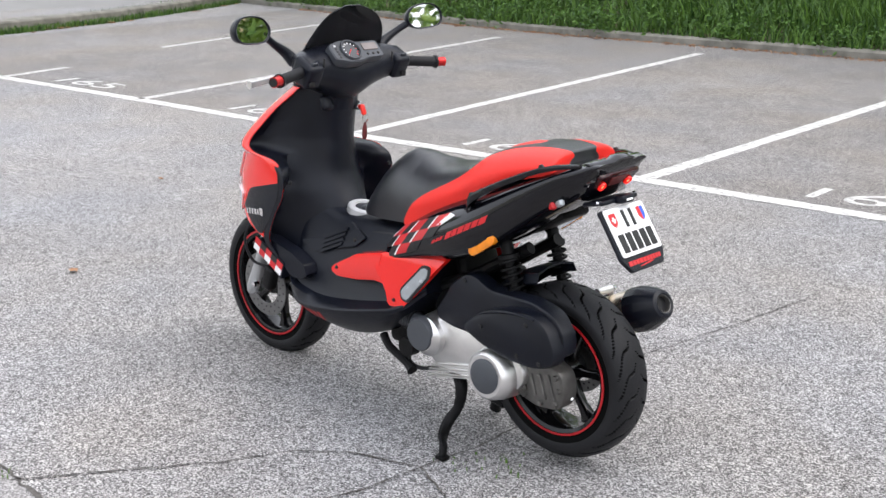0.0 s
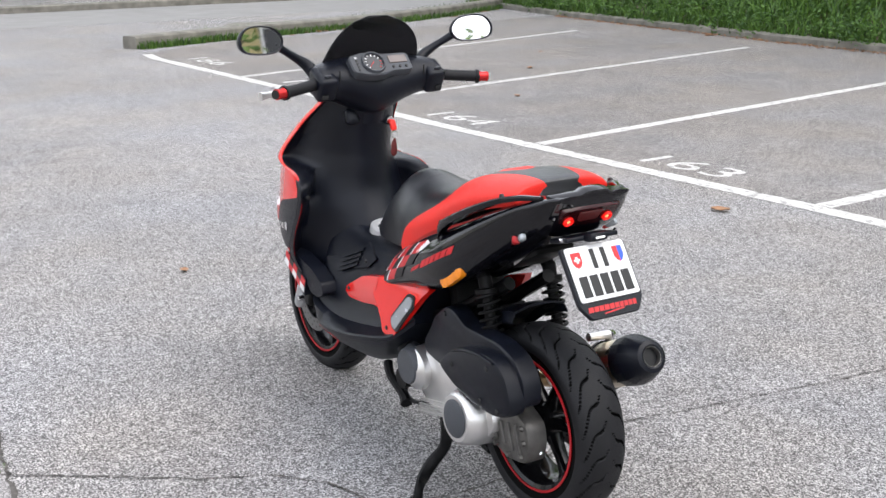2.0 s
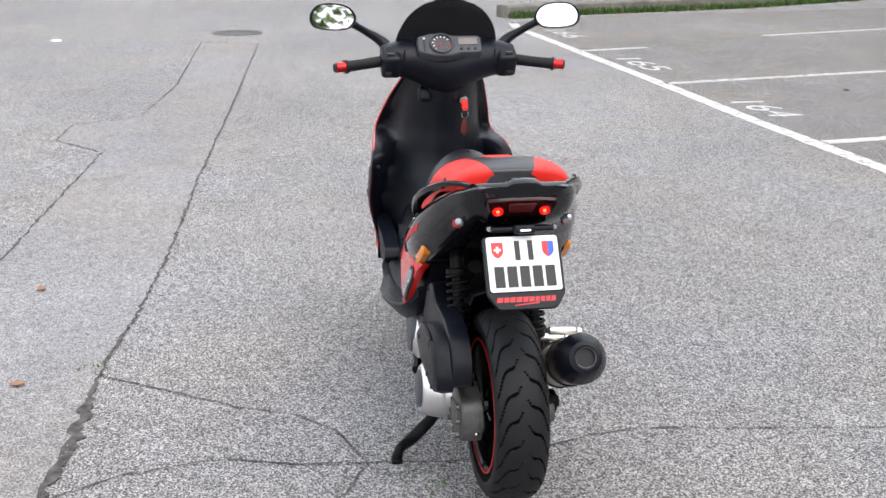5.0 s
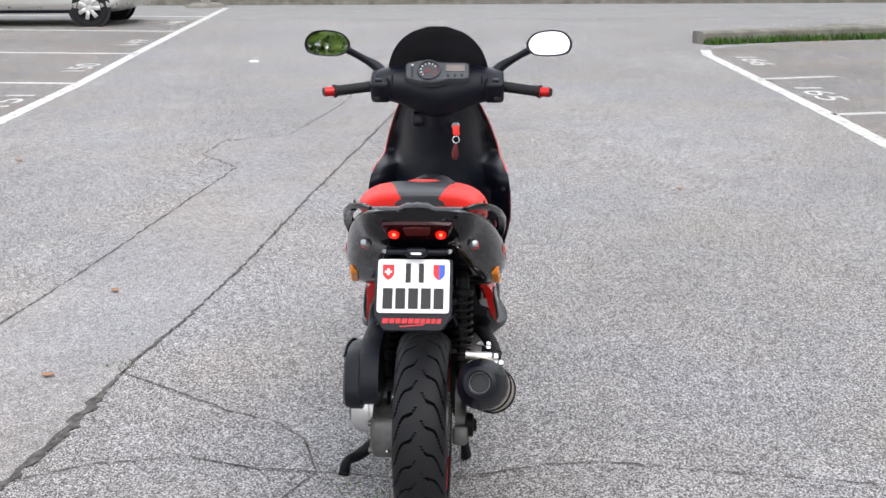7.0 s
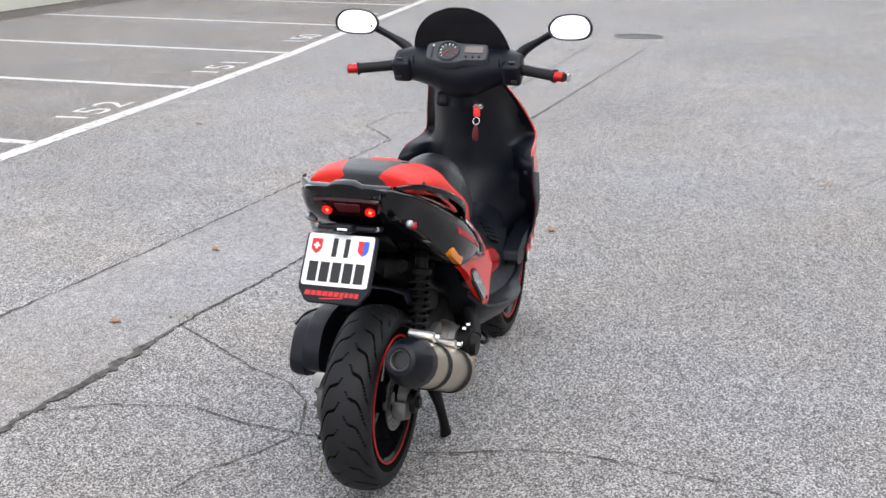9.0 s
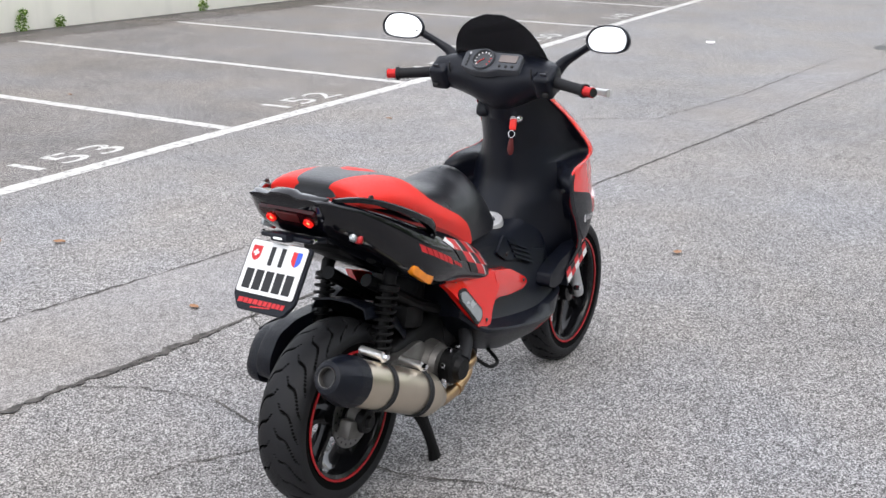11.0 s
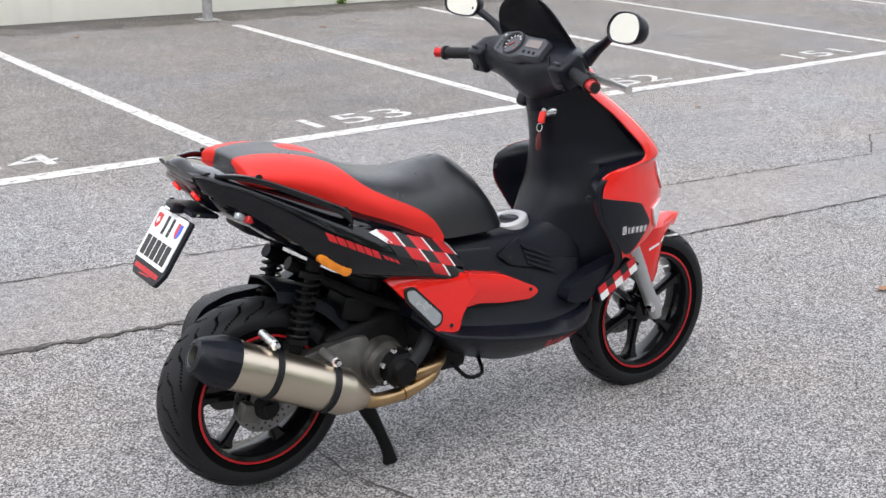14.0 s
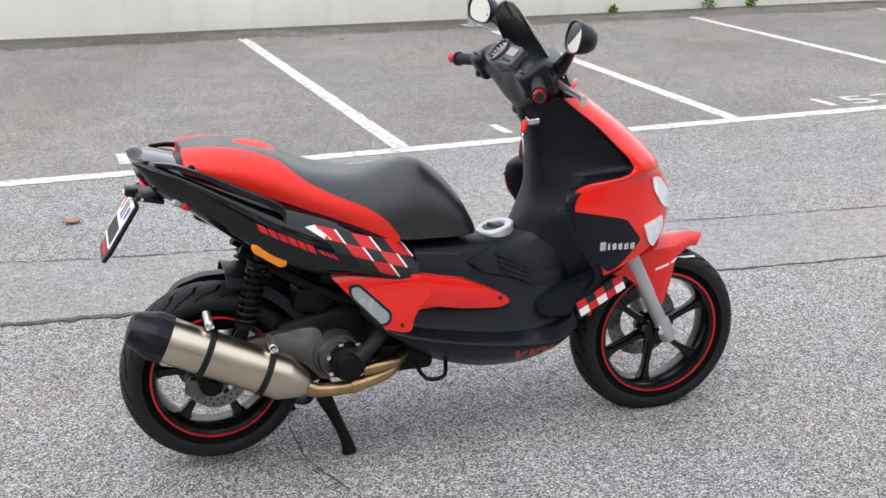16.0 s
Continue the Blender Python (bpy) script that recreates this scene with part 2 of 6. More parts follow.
def catmull(pts, sub, closed=False):
    pts = [Vector(p) for p in pts]
    n, out = len(pts), []
    for i in range(n if closed else n - 1):
        if closed:
            p0, p1, p2, p3 = (pts[(i + k) % n] for k in (-1, 0, 1, 2))
        else:
            p1, p2 = pts[i], pts[i + 1]
            p0 = pts[i - 1] if i else p1 * 2 - p2
            p3 = pts[i + 2] if i + 2 < n else p2 * 2 - p1
        for k in range(sub):
            t = k / sub
            out.append(0.5 * (2 * p1 + (p2 - p0) * t + (2 * p0 - 5 * p1 + 4 * p2 - p3) * t * t + (3 * p1 - p0 - 3 * p2 + p3) * t ** 3))
    if not closed:
        out.append(pts[-1])
    return out


def body_loft(stations, sub=4, along=4, cap=True):
    """Stations: x and the half section from bottom to top as (y, z); mirrored, and smoothed along x."""
    xs = [s[0] for s in stations]
    ctrl = [[(x, y, z) for y, z in half] for x, half in stations]
    cols = [catmull([c[i] for c in ctrl], along) for i in range(len(ctrl[0]))]
    rings = []
    for k in range(len(cols[0])):
        half = [c[k] for c in cols]
        loop = half + [Vector((p.x, -p.y, p.z)) for p in half[-2:0:-1]]
        rings.append(catmull(loop, sub, closed=True))
    return loft(rings, cap)


def tube(path, radius, n=10, smooth=0, bm=None, flat=1.0):
    """A tube along a path; radius is a number or one for each point."""
    pts = [Vector(p) for p in path]
    rad = list(radius) if isinstance(radius, (list, tuple)) else [radius] * len(pts)
    if smooth:
        rad = [v.x for v in catmull([(r, 0, 0) for r in rad], smooth)]
        pts = catmull(pts, smooth)
    rings, up = [], None
    for i, p in enumerate(pts):
        d = (pts[min(i + 1, len(pts) - 1)] - pts[max(i - 1, 0)]).normalized()
        if up is None:
            up = Vector((0, 0, 1)) if abs(d.z) < 0.9 else Vector((1, 0, 0))
        side = d.cross(up).normalized()
        up = side.cross(d).normalized()
        rings.append([p + (side * math.cos(a) + up * math.sin(a) * flat) * rad[i] for a in (2 * math.pi * k / n for k in range(n))])
    return loft(rings, bm=bm)


def revolve(profile, centre, axis="Y", n=48, bm=None, close=False):
    """profile: (radius, offset along the axis)."""
    bm = bm or bmesh.new()
    c = Vector(centre)
    rings = []
    for k in range(n):
        a = 2 * math.pi * k / n
        u, v = math.cos(a), math.sin(a)
        if axis == "Y":
            rings.append([c + Vector((r * u, o, r * v)) for r, o in profile])
        elif axis == "Z":
            rings.append([c + Vector((r * u, r * v, o)) for r, o in profile])
        else:
            rings.append([c + Vector((o, r * u, r * v)) for r, o in profile])
    vs = [[bm.verts.new(p) for p in r] for r in rings]
    m = len(profile)
    for i in range(n):
        a, b = vs[i], vs[(i + 1) % n]
        for j in range(m if close else m - 1):
            k = (j + 1) % m
            bm.faces.new((a[j], a[k], b[k], b[j]))
    bmesh.ops.remove_doubles(bm, verts=bm.verts[:], dist=1e-6)
    return bm


def spun(profile, a, b, n=32):
    """A turned shape from point a towards b; profile: (radius, fraction of the way)."""
    a, b = Vector(a), Vector(b)
    bm = revolve([(r, t * (b - a).length) for r, t in profile], (0, 0, 0), "Z", n)
    bm.transform(Matrix.Translation(a) @ (b - a).to_track_quat("Z", "Y").to_matrix().to_4x4())
    return bm


def block(size, centre, bevel=0.004, turn=None, seg=2, bm=None):
    own = bmesh.new()
    bmesh.ops.create_cube(own, size=1)
    own.transform(Matrix.Diagonal((*size, 1)))
    if bevel:
        bmesh.ops.bevel(own, geom=own.edges[:], offset=bevel, segments=seg, affect="EDGES", profile=0.5)
    if turn:
        own.transform(Euler([radians(a) for a in turn]).to_matrix().to_4x4())
    own.transform(Matrix.Translation(centre))
    if bm is None:
        return own
    me = bpy.data.meshes.new("tmp")
    own.to_mesh(me)
    bm.from_mesh(me)
    bpy.data.meshes.remove(me)
    own.free()
    return bm


def join(*bms):
    out = bmesh.new()
    for b in bms:
        me = bpy.data.meshes.new("tmp")
        b.to_mesh(me)
        out.from_mesh(me)
        bpy.data.meshes.remove(me)
        b.free()
    return out


def round_poly(poly, r, seg=3):
    out, n = [], len(poly)
    for i in range(n):
        p, a, b = Vector(poly[i]), Vector(poly[i - 1]), Vector(poly[(i + 1) % n])
        da, db = (a - p), (b - p)
        k = min(r, da.length * 0.45, db.length * 0.45)
        s, e = p + da.normalized() * k, p + db.normalized() * k
        for j in range(seg + 1):
            t = j / seg
            out.append(s * (1 - t) ** 2 + p * 2 * t * (1 - t) + e * t * t)
    return out


def slab(poly, thick, m, bevel=0.0, rnd=0.0):
    """A flat plate of an outline in its own xy plane, thick along z, put in place by the matrix m."""
    pts = round_poly(poly, rnd) if rnd else [Vector(p) for p in poly]
    rings = []
    if bevel:
        c = sum(pts, Vector((0, 0))) / len(pts)
        sh = [p - (p - c).normalized() * bevel for p in pts]
        rings = [[(*p, -thick / 2) for p in pts], [(*p, thick / 2 - bevel) for p in pts], [(*p, thick / 2) for p in sh]]
    else:
        rings = [[(*p, -thick / 2) for p in pts], [(*p, thick / 2) for p in pts]]
    bm = loft(rings)
    bm.transform(m)
    return bm


def drape(poly, tree, side, offset=0.003, thick=0.004, grid=0.02, rnd=0.0, fallback=0.2, bulge=0.0, depth=None):
    """A panel of an outline in the side view (x, z), laid on a body and thickened inwards."""
    pts = round_poly(poly, rnd) if rnd else [Vector(p) for p in poly]
    bm = bmesh.new()
    bm.faces.new([bm.verts.new((p[0], 0, p[1])) for p in pts])
    for axis in (0, 2):
        lo, hi = min(v.co[axis] for v in bm.verts), max(v.co[axis] for v in bm.verts)
        k = math.ceil(lo / grid)
        while k * grid < hi:
            co, no = Vector((0, 0, 0)), Vector((0, 0, 0))
            co[axis], no[axis] = k * grid, 1
            bmesh.ops.bisect_plane(bm, geom=bm.verts[:] + bm.edges[:] + bm.faces[:], plane_co=co, plane_no=no)
            k += 1
    edge = {v for e in bm.edges if len(e.link_faces) == 1 for v in e.verts}
    last = fallback
    for v in bm.verts:
        hit = tree.ray_cast(Vector((v.co.x, side * 1.0, v.co.z)), Vector((0, -side, 0)))
        if depth:
            last = depth(v.co.x, v.co.z)
        elif hit[0] is not None and hit[0].y * side > 0:
            last = hit[0].y * side
        v.co.y = side * (last + offset + (bulge if v not in edge else 0))
    bmesh.ops.triangulate(bm, faces=[f for f in bm.faces if len(f.verts) > 4])
    ex = bmesh.ops.extrude_face_region(bm, geom=bm.faces[:])
    for v in (g for g in ex["geom"] if isinstance(g, bmesh.types.BMVert)):
        v.co.y -= side * thick
    return bm


def tree_of(bm):
    return BVHTree.FromBMesh(bm)


def both(fn):
    """Calls fn for the left (+1) and the right (-1) side."""
    for s in (1, -1):
        fn(s)


def text_mesh(body, size, m, depth=0.0):
    cu = bpy.data.curves.new("txt", "FONT")
    cu.body, cu.size, cu.extrude = body, size, depth
    ob = bpy.data.objects.new("txt", cu)
    me = bpy.data.meshes.new_from_object(ob)
    bm = bmesh.new()
    bm.from_mesh(me)
    bpy.data.objects.remove(ob)
    bpy.data.meshes.remove(me)
    bm.transform(m)
    return bm


def ribbon(pts, width, z, jitter=0.0, seed=1, step=0.0, ragged=0.6):
    """A flat strip along a line on the ground."""
    rnd = random.Random(seed)
    pts = [Vector((*p, 0)) for p in pts]
    if step:
        fine = []
        for a, b in zip(pts, pts[1:]):
            k = max(1, int((b - a).length / step))
            fine += [a.lerp(b, i / k) for i in range(k)]
        pts = fine + [pts[-1]]
    bm, prev = bmesh.new(), None
    for i, p in enumerate(pts):
        d = (pts[min(i + 1, len(pts) - 1)] - pts[max(i - 1, 0)]).normalized()
        s = Vector((-d.y, d.x, 0))
        j = rnd.uniform(-1, 1) * jitter if 0 < i < len(pts) - 1 else 0
        w = width * (1 + (rnd.uniform(-ragged, ragged) if jitter else 0)) / 2
        q = [bm.verts.new((p + s * (j + w)).to_tuple()[:2] + (z,)), bm.verts.new((p + s * (j - w)).to_tuple()[:2] + (z,))]
        if prev:
            bm.faces.new((prev[0], prev[1], q[1], q[0]))
        prev = q
    return bm


# ---- the ground, markings and surroundings ----
def flat(poly, z):
    bm = bmesh.new()
    bm.faces.new([bm.verts.new((x, y, z)) for x, y in poly])
    return bm


tagged(part("ground", flat([(-400, -400), (400, -400), (400, 400), (-400, 400)], 0), ASPHALT, None), "grey worn asphalt of a parking area", "ground", kind="structure")

tagged(part("parking_bays", flat([(14, -7), (14, -0.45), (-2.6, -0.46), (-7.5, -0.54), (-13.2, -0.80), (-22.4, -1.24), (-22.4, -7)], 0.0015), BAY, None), "darker asphalt of the marked parking bays by the wall", "parking bays", kind="structure")
tagged(part("parking_bays", flat([(14, 6.45), (14, 13.3), (-3.85, 13.4), (-9.24, 13.95), (-15.2, 14.9), (-14.3, 8.0), (-13.5, 6.6), (-7.8, 6.48), (-4.9, 6.42)], 0.0015), BAY, None), "darker asphalt of the marked parking bays by the bank", "parking bays", kind="structure")
SEAM_A = [(6, 0.35), (-0.3, 1.03), (-0.8, 1.13), (-1.3, 1.19), (-2.2, 1.33), (-3.2, 1.48), (-4.5, 1.64), (-5.66, 1.79), (-6.13, 1.47), (-6.66, 1.53), (-6.98, 1.99), (-8.5, 2.25), (-11.6, 2.5)]
SEAM_B = [(6, 1.0), (-0.3, 1.79), (-1.0, 1.88), (-1.5, 1.96), (-2.0, 2.01), (-2.5, 2.10), (-3.1, 2.19), (-3.74, 2.26), (-4.8, 2.37), (-7.4, 2.68), (-11.6, 3.15)]
tagged(part("asphalt_patch", flat(SEAM_A + SEAM_B[::-1], 0.002), PATCH, None), "smoother pale grey strip of repaired asphalt", "road patch", kind="structure")


def cracks(name, lines, width, z, label):
    bm = join(*[ribbon(l, width, z, width * 0.8, i, 0.03, 0.85) for i, l in enumerate(lines)])
    tagged(part(name, bm, CRACK, None), label, "crack", kind="structure")


cracks("patch_seam", [SEAM_A, SEAM_B], 0.010, 0.004, "dark dirty seam along the repaired asphalt strip")
cracks("wide_crack", [[(-0.3, 1.80), (-1.07, 1.90), (-1.5, 1.97), (-1.75, 1.99)]], 0.024, 0.005, "wide dark crack filled with dirt")
cracks("asphalt_crack", [
    [(-1.95, 1.99), (-1.77, 2.22), (-1.6, 2.43), (-1.5, 2.61), (-1.36, 2.72), (-1.14, 2.78)],
    [(-1.08, 1.88), (-1.2, 2.1), (-1.25, 2.38), (-1.17, 2.58), (-1.14, 2.78), (-1.1, 3.0), (-1.1, 3.2), (-1.18, 3.45), (-1.2, 3.62), (-1.14, 3.9), (-1.09, 4.15), (-1.03, 4.45), (-0.95, 5.0)],
    [(-1.14, 2.78), (-0.98, 2.7), (-0.85, 2.6), (-0.7, 2.55)]
], 0.005, 0.004, "thin branching crack in the asphalt")


def line(pts, width, material=PAINT, name="parking_line", seed=0):
    tagged(part(name, ribbon(pts, width, 0.003, 0.003, seed, 0.06, 0.07), material, None), "worn white painted parking line", "road marking", kind="structure")


line([(6, -0.38), (-2.6, -0.43), (-5.0, -0.49), (-7.5, -0.52), (-10.2, -0.60), (-13.3, -0.79), (-16.7, -0.97), (-22.4, -1.24)], 0.13)
line([(4, 6.40), (-1.2, 6.41), (-2.7, 6.43), (-4.9, 6.42), (-6.2, 6.42), (-7.8, 6.47), (-12.8, 6.55), (-13.4, 6.66)], 0.13)
for a, b, m in (((-2.6, -0.48), (-2.68, -6.05), PAINT), ((-5.0, -0.54), (-5.35, -5.6), PAINT), ((-7.55, -0.57), (-8.06, -6.1), PAINT), ((-10.15, -0.65), (-10.75, -6.2), PAINT),
                ((-13.18, -0.75), (-13.9, -6.2), PAINT), ((-16.66, -0.95), (-17.4, -6.0), PAINT), ((-19.94, -1.12), (-20.5, -5.5), PAINT),
                ((-2.68, 6.5), (-2.7, 12.8), PAINT), ((-5.13, 6.5), (-5.8, 12.75), PAINT), ((-7.85, 6.5), (-8.93, 12.95), PAINT_OLD), ((-10.3, 6.55), (-10.5, 7.4), PAINT_OLD), ((-11.45, 9.3), (-12.43, 13.1), PAINT_OLD)):
    line([a, b], 0.11, m)


def number(body, x, y, turn, wide, tall):
    bm = text_mesh(body, 1.0, Matrix())
    x0, x1 = min(v.co.x for v in bm.verts), max(v.co.x for v in bm.verts)
    y0, y1 = min(v.co.y for v in bm.verts), max(v.co.y for v in bm.verts)
    bm.transform(pose(x, y, 0.003, 0, 0, turn) @ Matrix.Diagonal((wide / (x1 - x0), tall / (y1 - y0), 1, 1)) @ Matrix.Translation((-x0, -y0, 0)))
    tagged(part("bay_number", bm, PAINT, None), "worn white painted number " + body + " on the asphalt", "road marking", kind="structure")


for body, x, y in (("154", -0.95, -0.66), ("153", -3.35, -0.66), ("152", -5.92, -0.68), ("151", -8.5, -0.76), ("150", -11.25, -0.88), ("149", -14.4, -1.05), ("148", -18.1, -1.3)):
    number(body, x, y, 180, 0.78, 0.28)
for body, x, y in (("162", -1.75, 6.62), ("163", -4.25, 6.62), ("164", -6.8, 6.62), ("165", -9.6, 6.68), ("166", -12.5, 6.82)):
    number(body, x, y, 0, 0.72 if body < "165" else 0.9, 0.28)

tagged(part("wall_south", block((44, 0.3, 2.6), (-6, -6.93, 1.3), 0.01), WALL, None), "cream painted rendered wall with faint stains", "wall", kind="structure")
tagged(part("wall_foot_stain", ribbon([(12, -6.35), (-28, -6.35)], 0.85, 0.0035, 0.03, 13, 0.03, 0.25), STAIN, None), "asphalt darkened by damp and dirt before the wall", "stain", kind="structure")
tagged(part("wall_base", ribbon([(12, -6.72), (-28, -6.72)], 0.35, 0.004, 0.05, 3, 0.2), CRACK, None), "dark strip of dirt at the foot of the wall", "dirt", kind="structure")


def kerb(name, pts, width, h, label):
    left, right = [], []
    pv = [Vector(p) for p in pts]
    for i, p in enumerate(pv):
        d = (pv[min(i + 1, len(pv) - 1)] - pv[max(i - 1, 0)]).normalized()
        s = Vector((-d.y, d.x)) * width / 2
        left.append(p + s), right.append(p - s)
    rings = []
    for a, b in zip(left, right):
        c = 0.025
        u = (b - a).normalized() * c
        rings.append([(*a, -0.05), (*a, h - c), (*(a + u), h), (*(b - u), h), (*b, h - c), (*b, -0.05)])
    tagged(part(name, loft(rings), CONCRETE, None), label, "kerb", kind="structure")


KERB_N = [(8, 13.25), (2, 13.3), (-3.85, 13.4), (-7.45, 13.72), (-9.24, 13.95), (-12.34, 14.5), (-14.5, 14.9), (-18, 15.7)]
kerb("kerb_north", KERB_N, 0.22, 0.10, "low weathered concrete kerb overgrown with grass")
KERB_I = [(-14.3, 6.75), (-14.75, 8.0), (-15.1, 9.4), (-15.6, 11.2), (-16.6, 13.4), (-17.8, 15.6)]
kerb("kerb_island", KERB_I, 0.28, 0.17, "grey concrete kerb of a traffic island with grass at its foot")
tagged(part("far_pavement", flat([(-23.4, -12), (-23.4, 30), (-19.2, 30), (-19.2, -12)], 0.0016), mat("pale_concrete", (0.25, 0.245, 0.24), 0.9, vary=0.1, scale=2, bump=0.4), None), "pale concrete strip across the end of the parking area", "pavement", kind="structure")
kerb("kerb_west", [(-23.6, -12), (-23.6, 30)], 0.3, 0.14, "grey kerb at the far end of the parking area")
# ---- the scooter; x ahead, y to its left, z up ----
HEAD = 2.8
fwd, left = Vector((-math.cos(radians(HEAD)), math.sin(radians(HEAD)))), Vector((-math.sin(radians(HEAD)), -math.cos(radians(HEAD))))
ORIGIN = Vector((-0.757, 3.077)) - 0.012 * left
scooter = new("motor_scooter")
scooter.matrix_world = pose(ORIGIN.x, ORIGIN.y, 0, 0, 0, 180 - HEAD)
tagged(scooter, "red and black sports motor scooter parked on its stand", "motor scooter")
AXLE_R, AXLE_F = Vector((0.119, -0.003, 0.270)), Vector((1.434, -0.035, 0.248))


def tyre_mesh(c, R, half, rim_r, grooves, n):
    """A tyre whose tread is cut by wavy grooves, swept back from the middle to both shoulders."""
    def top_r(y):
        s = math.asin(max(-1, min(1, y / half * math.sin(1.2)))) / 1.2
        return R - 0.030 * abs(s) ** 2.2

    prof = []
    for i in range(45):
        s = -1 + i / 22
        prof.append((R - 0.030 * abs(s) ** 2.2, half * math.sin(s * 1.2) / math.sin(1.2), s))
    side = [(R - 0.040, half * 1.012), (R - 0.05, half * 1.0), (rim_r + 0.024, half * 0.97), (rim_r + 0.012, half * 0.90), (rim_r, half * 0.82), (rim_r - 0.006, half * 0.7)]
    full = [(r, -o, None) for r, o in side[::-1]] + prof + [(r, o, None) for r, o in side]
    rings = []
    for k in range(n):
        a = 2 * math.pi * k / n
        ring = []
        for r, o, s in full:
            if s is not None:
                u = abs(s)
                ph = grooves * k / n - (1.75 * u + 0.16 * math.sin(u * 9.0)) + (0.5 if s > 0 else 0.0)
                d = abs((ph % 1) - 0.5)
                long_one = int(math.floor(ph)) % 2 == 0
                if d > 0.442 and (0.06 if long_one else 0.22) < u < (0.93 if long_one else 0.84):
                    r -= 0.008 * min(1, (d - 0.442) / 0.010)
            ring.append(c + Vector((r * math.cos(a), o, r * math.sin(a))))
        rings.append(ring)
    bm = loft(rings + [rings[0]], cap=False, closed=False)
    for f in bm.faces:
        q = f.calc_center_median() - c
        y = q.y
        low = sum(math.hypot(v.co.x - c.x, v.co.z - c.z) < top_r(v.co.y - c.y) - 0.0030 for v in f.verts)
        # groove faces take the darker rubber, which paints in their shade
        if low >= 2 and abs(y) < half * 0.97:
            f.material_index = 1
    return bm


def wheel(name, c, R, half, rr, label, spokes, spin, n):
    """rr: radius at which the tyre meets the rim."""
    w = part(name, tyre_mesh(c, R, half, rr, 24, n), [RUBBER, GROOVE_SHADE], scooter, label, 60)
    rim = [(rr, half * 0.80), (rr + 0.003, half * 0.86), (rr - 0.003, half * 0.88), (rr - 0.013, half * 0.80), (rr - 0.019, half * 0.55), (rr - 0.022, 0), (rr - 0.019, -half * 0.55), (rr - 0.013, -half * 0.80), (rr - 0.003, -half * 0.88), (rr + 0.003, -half * 0.86), (rr, -half * 0.80)]
    part("rim", revolve(rim, c, n=72), RIM, w, "gloss black wheel rim")
    for s in (1, -1):
        part("rim_stripe", revolve([(rr - 0.002, s * half * 0.885), (rr + 0.0035, s * half * 0.875), (rr + 0.004, s * (half * 0.875 + 0.003)), (rr - 0.002, s * (half * 0.885 + 0.003))], c, n=72, close=True), RIM_RED, w, "thin red stripe round the rim")
    hub = [(0.0, 0.055), (0.018, 0.055), (0.02, 0.045), (0.042, 0.04), (0.046, 0.0), (0.042, -0.04), (0.02, -0.045), (0.018, -0.055), (0.0, -0.055)]
    part("hub", revolve(hub, c, n=32), RIM, w)
    for k in range(spokes):
        a = 2 * math.pi * k / spokes + spin
        rings = []
        for r, wd, th in ((0.035, 0.017, 0.022), (0.07, 0.010, 0.018), (rr - 0.066, 0.0095, 0.015), (rr - 0.036, 0.013, 0.018), (rr - 0.016, 0.024, 0.024)):
            ring = []
            for u, v in ((-1, -0.6), (-0.7, -1), (0.7, -1), (1, -0.6), (1, 0.6), (0.7, 1), (-0.7, 1), (-1, 0.6)):
                p = Vector((r, v * th, u * wd))
                ring.append(c + Vector((p.x * math.cos(a) - p.z * math.sin(a), p.y, p.x * math.sin(a) + p.z * math.cos(a))))
            rings.append(ring)
        part("spoke", loft(rings), RIM, w)
    return w


def brake_disc(c, y, r, w):
    part("brake_disc", revolve([(r * 0.62, y), (r, y), (r, y + 0.004), (r * 0.62, y + 0.004)], c, n=48, close=True), DISC, w, "drilled steel brake disc")
    for k in range(20):
        a = 2 * math.pi * k / 20
        for q, rr in ((0.0, 0.72), (0.16, 0.88)):
            p = c + Vector((math.cos(a + q) * r * rr, y + 0.002, math.sin(a + q) * r * rr))
            part("drill_hole", revolve([(0.0, -0.0026), (0.0035, -0.0026), (0.0035, 0.0026), (0.0, 0.0026)], p, n=8), INK, w)


front = wheel("front_wheel", AXLE_F, 0.262, 0.056, 0.186, "black front tyre with a thin red rim stripe", 6, 0.40, 480)
rear = wheel("rear_wheel", AXLE_R, 0.250, 0.066, 0.171, "broad black rear tyre with swept tread grooves", 6, 0.95, 912)
brake_disc(AXLE_F, 0.066, 0.115, front)
brake_disc(AXLE_R, -0.066, 0.084, rear)

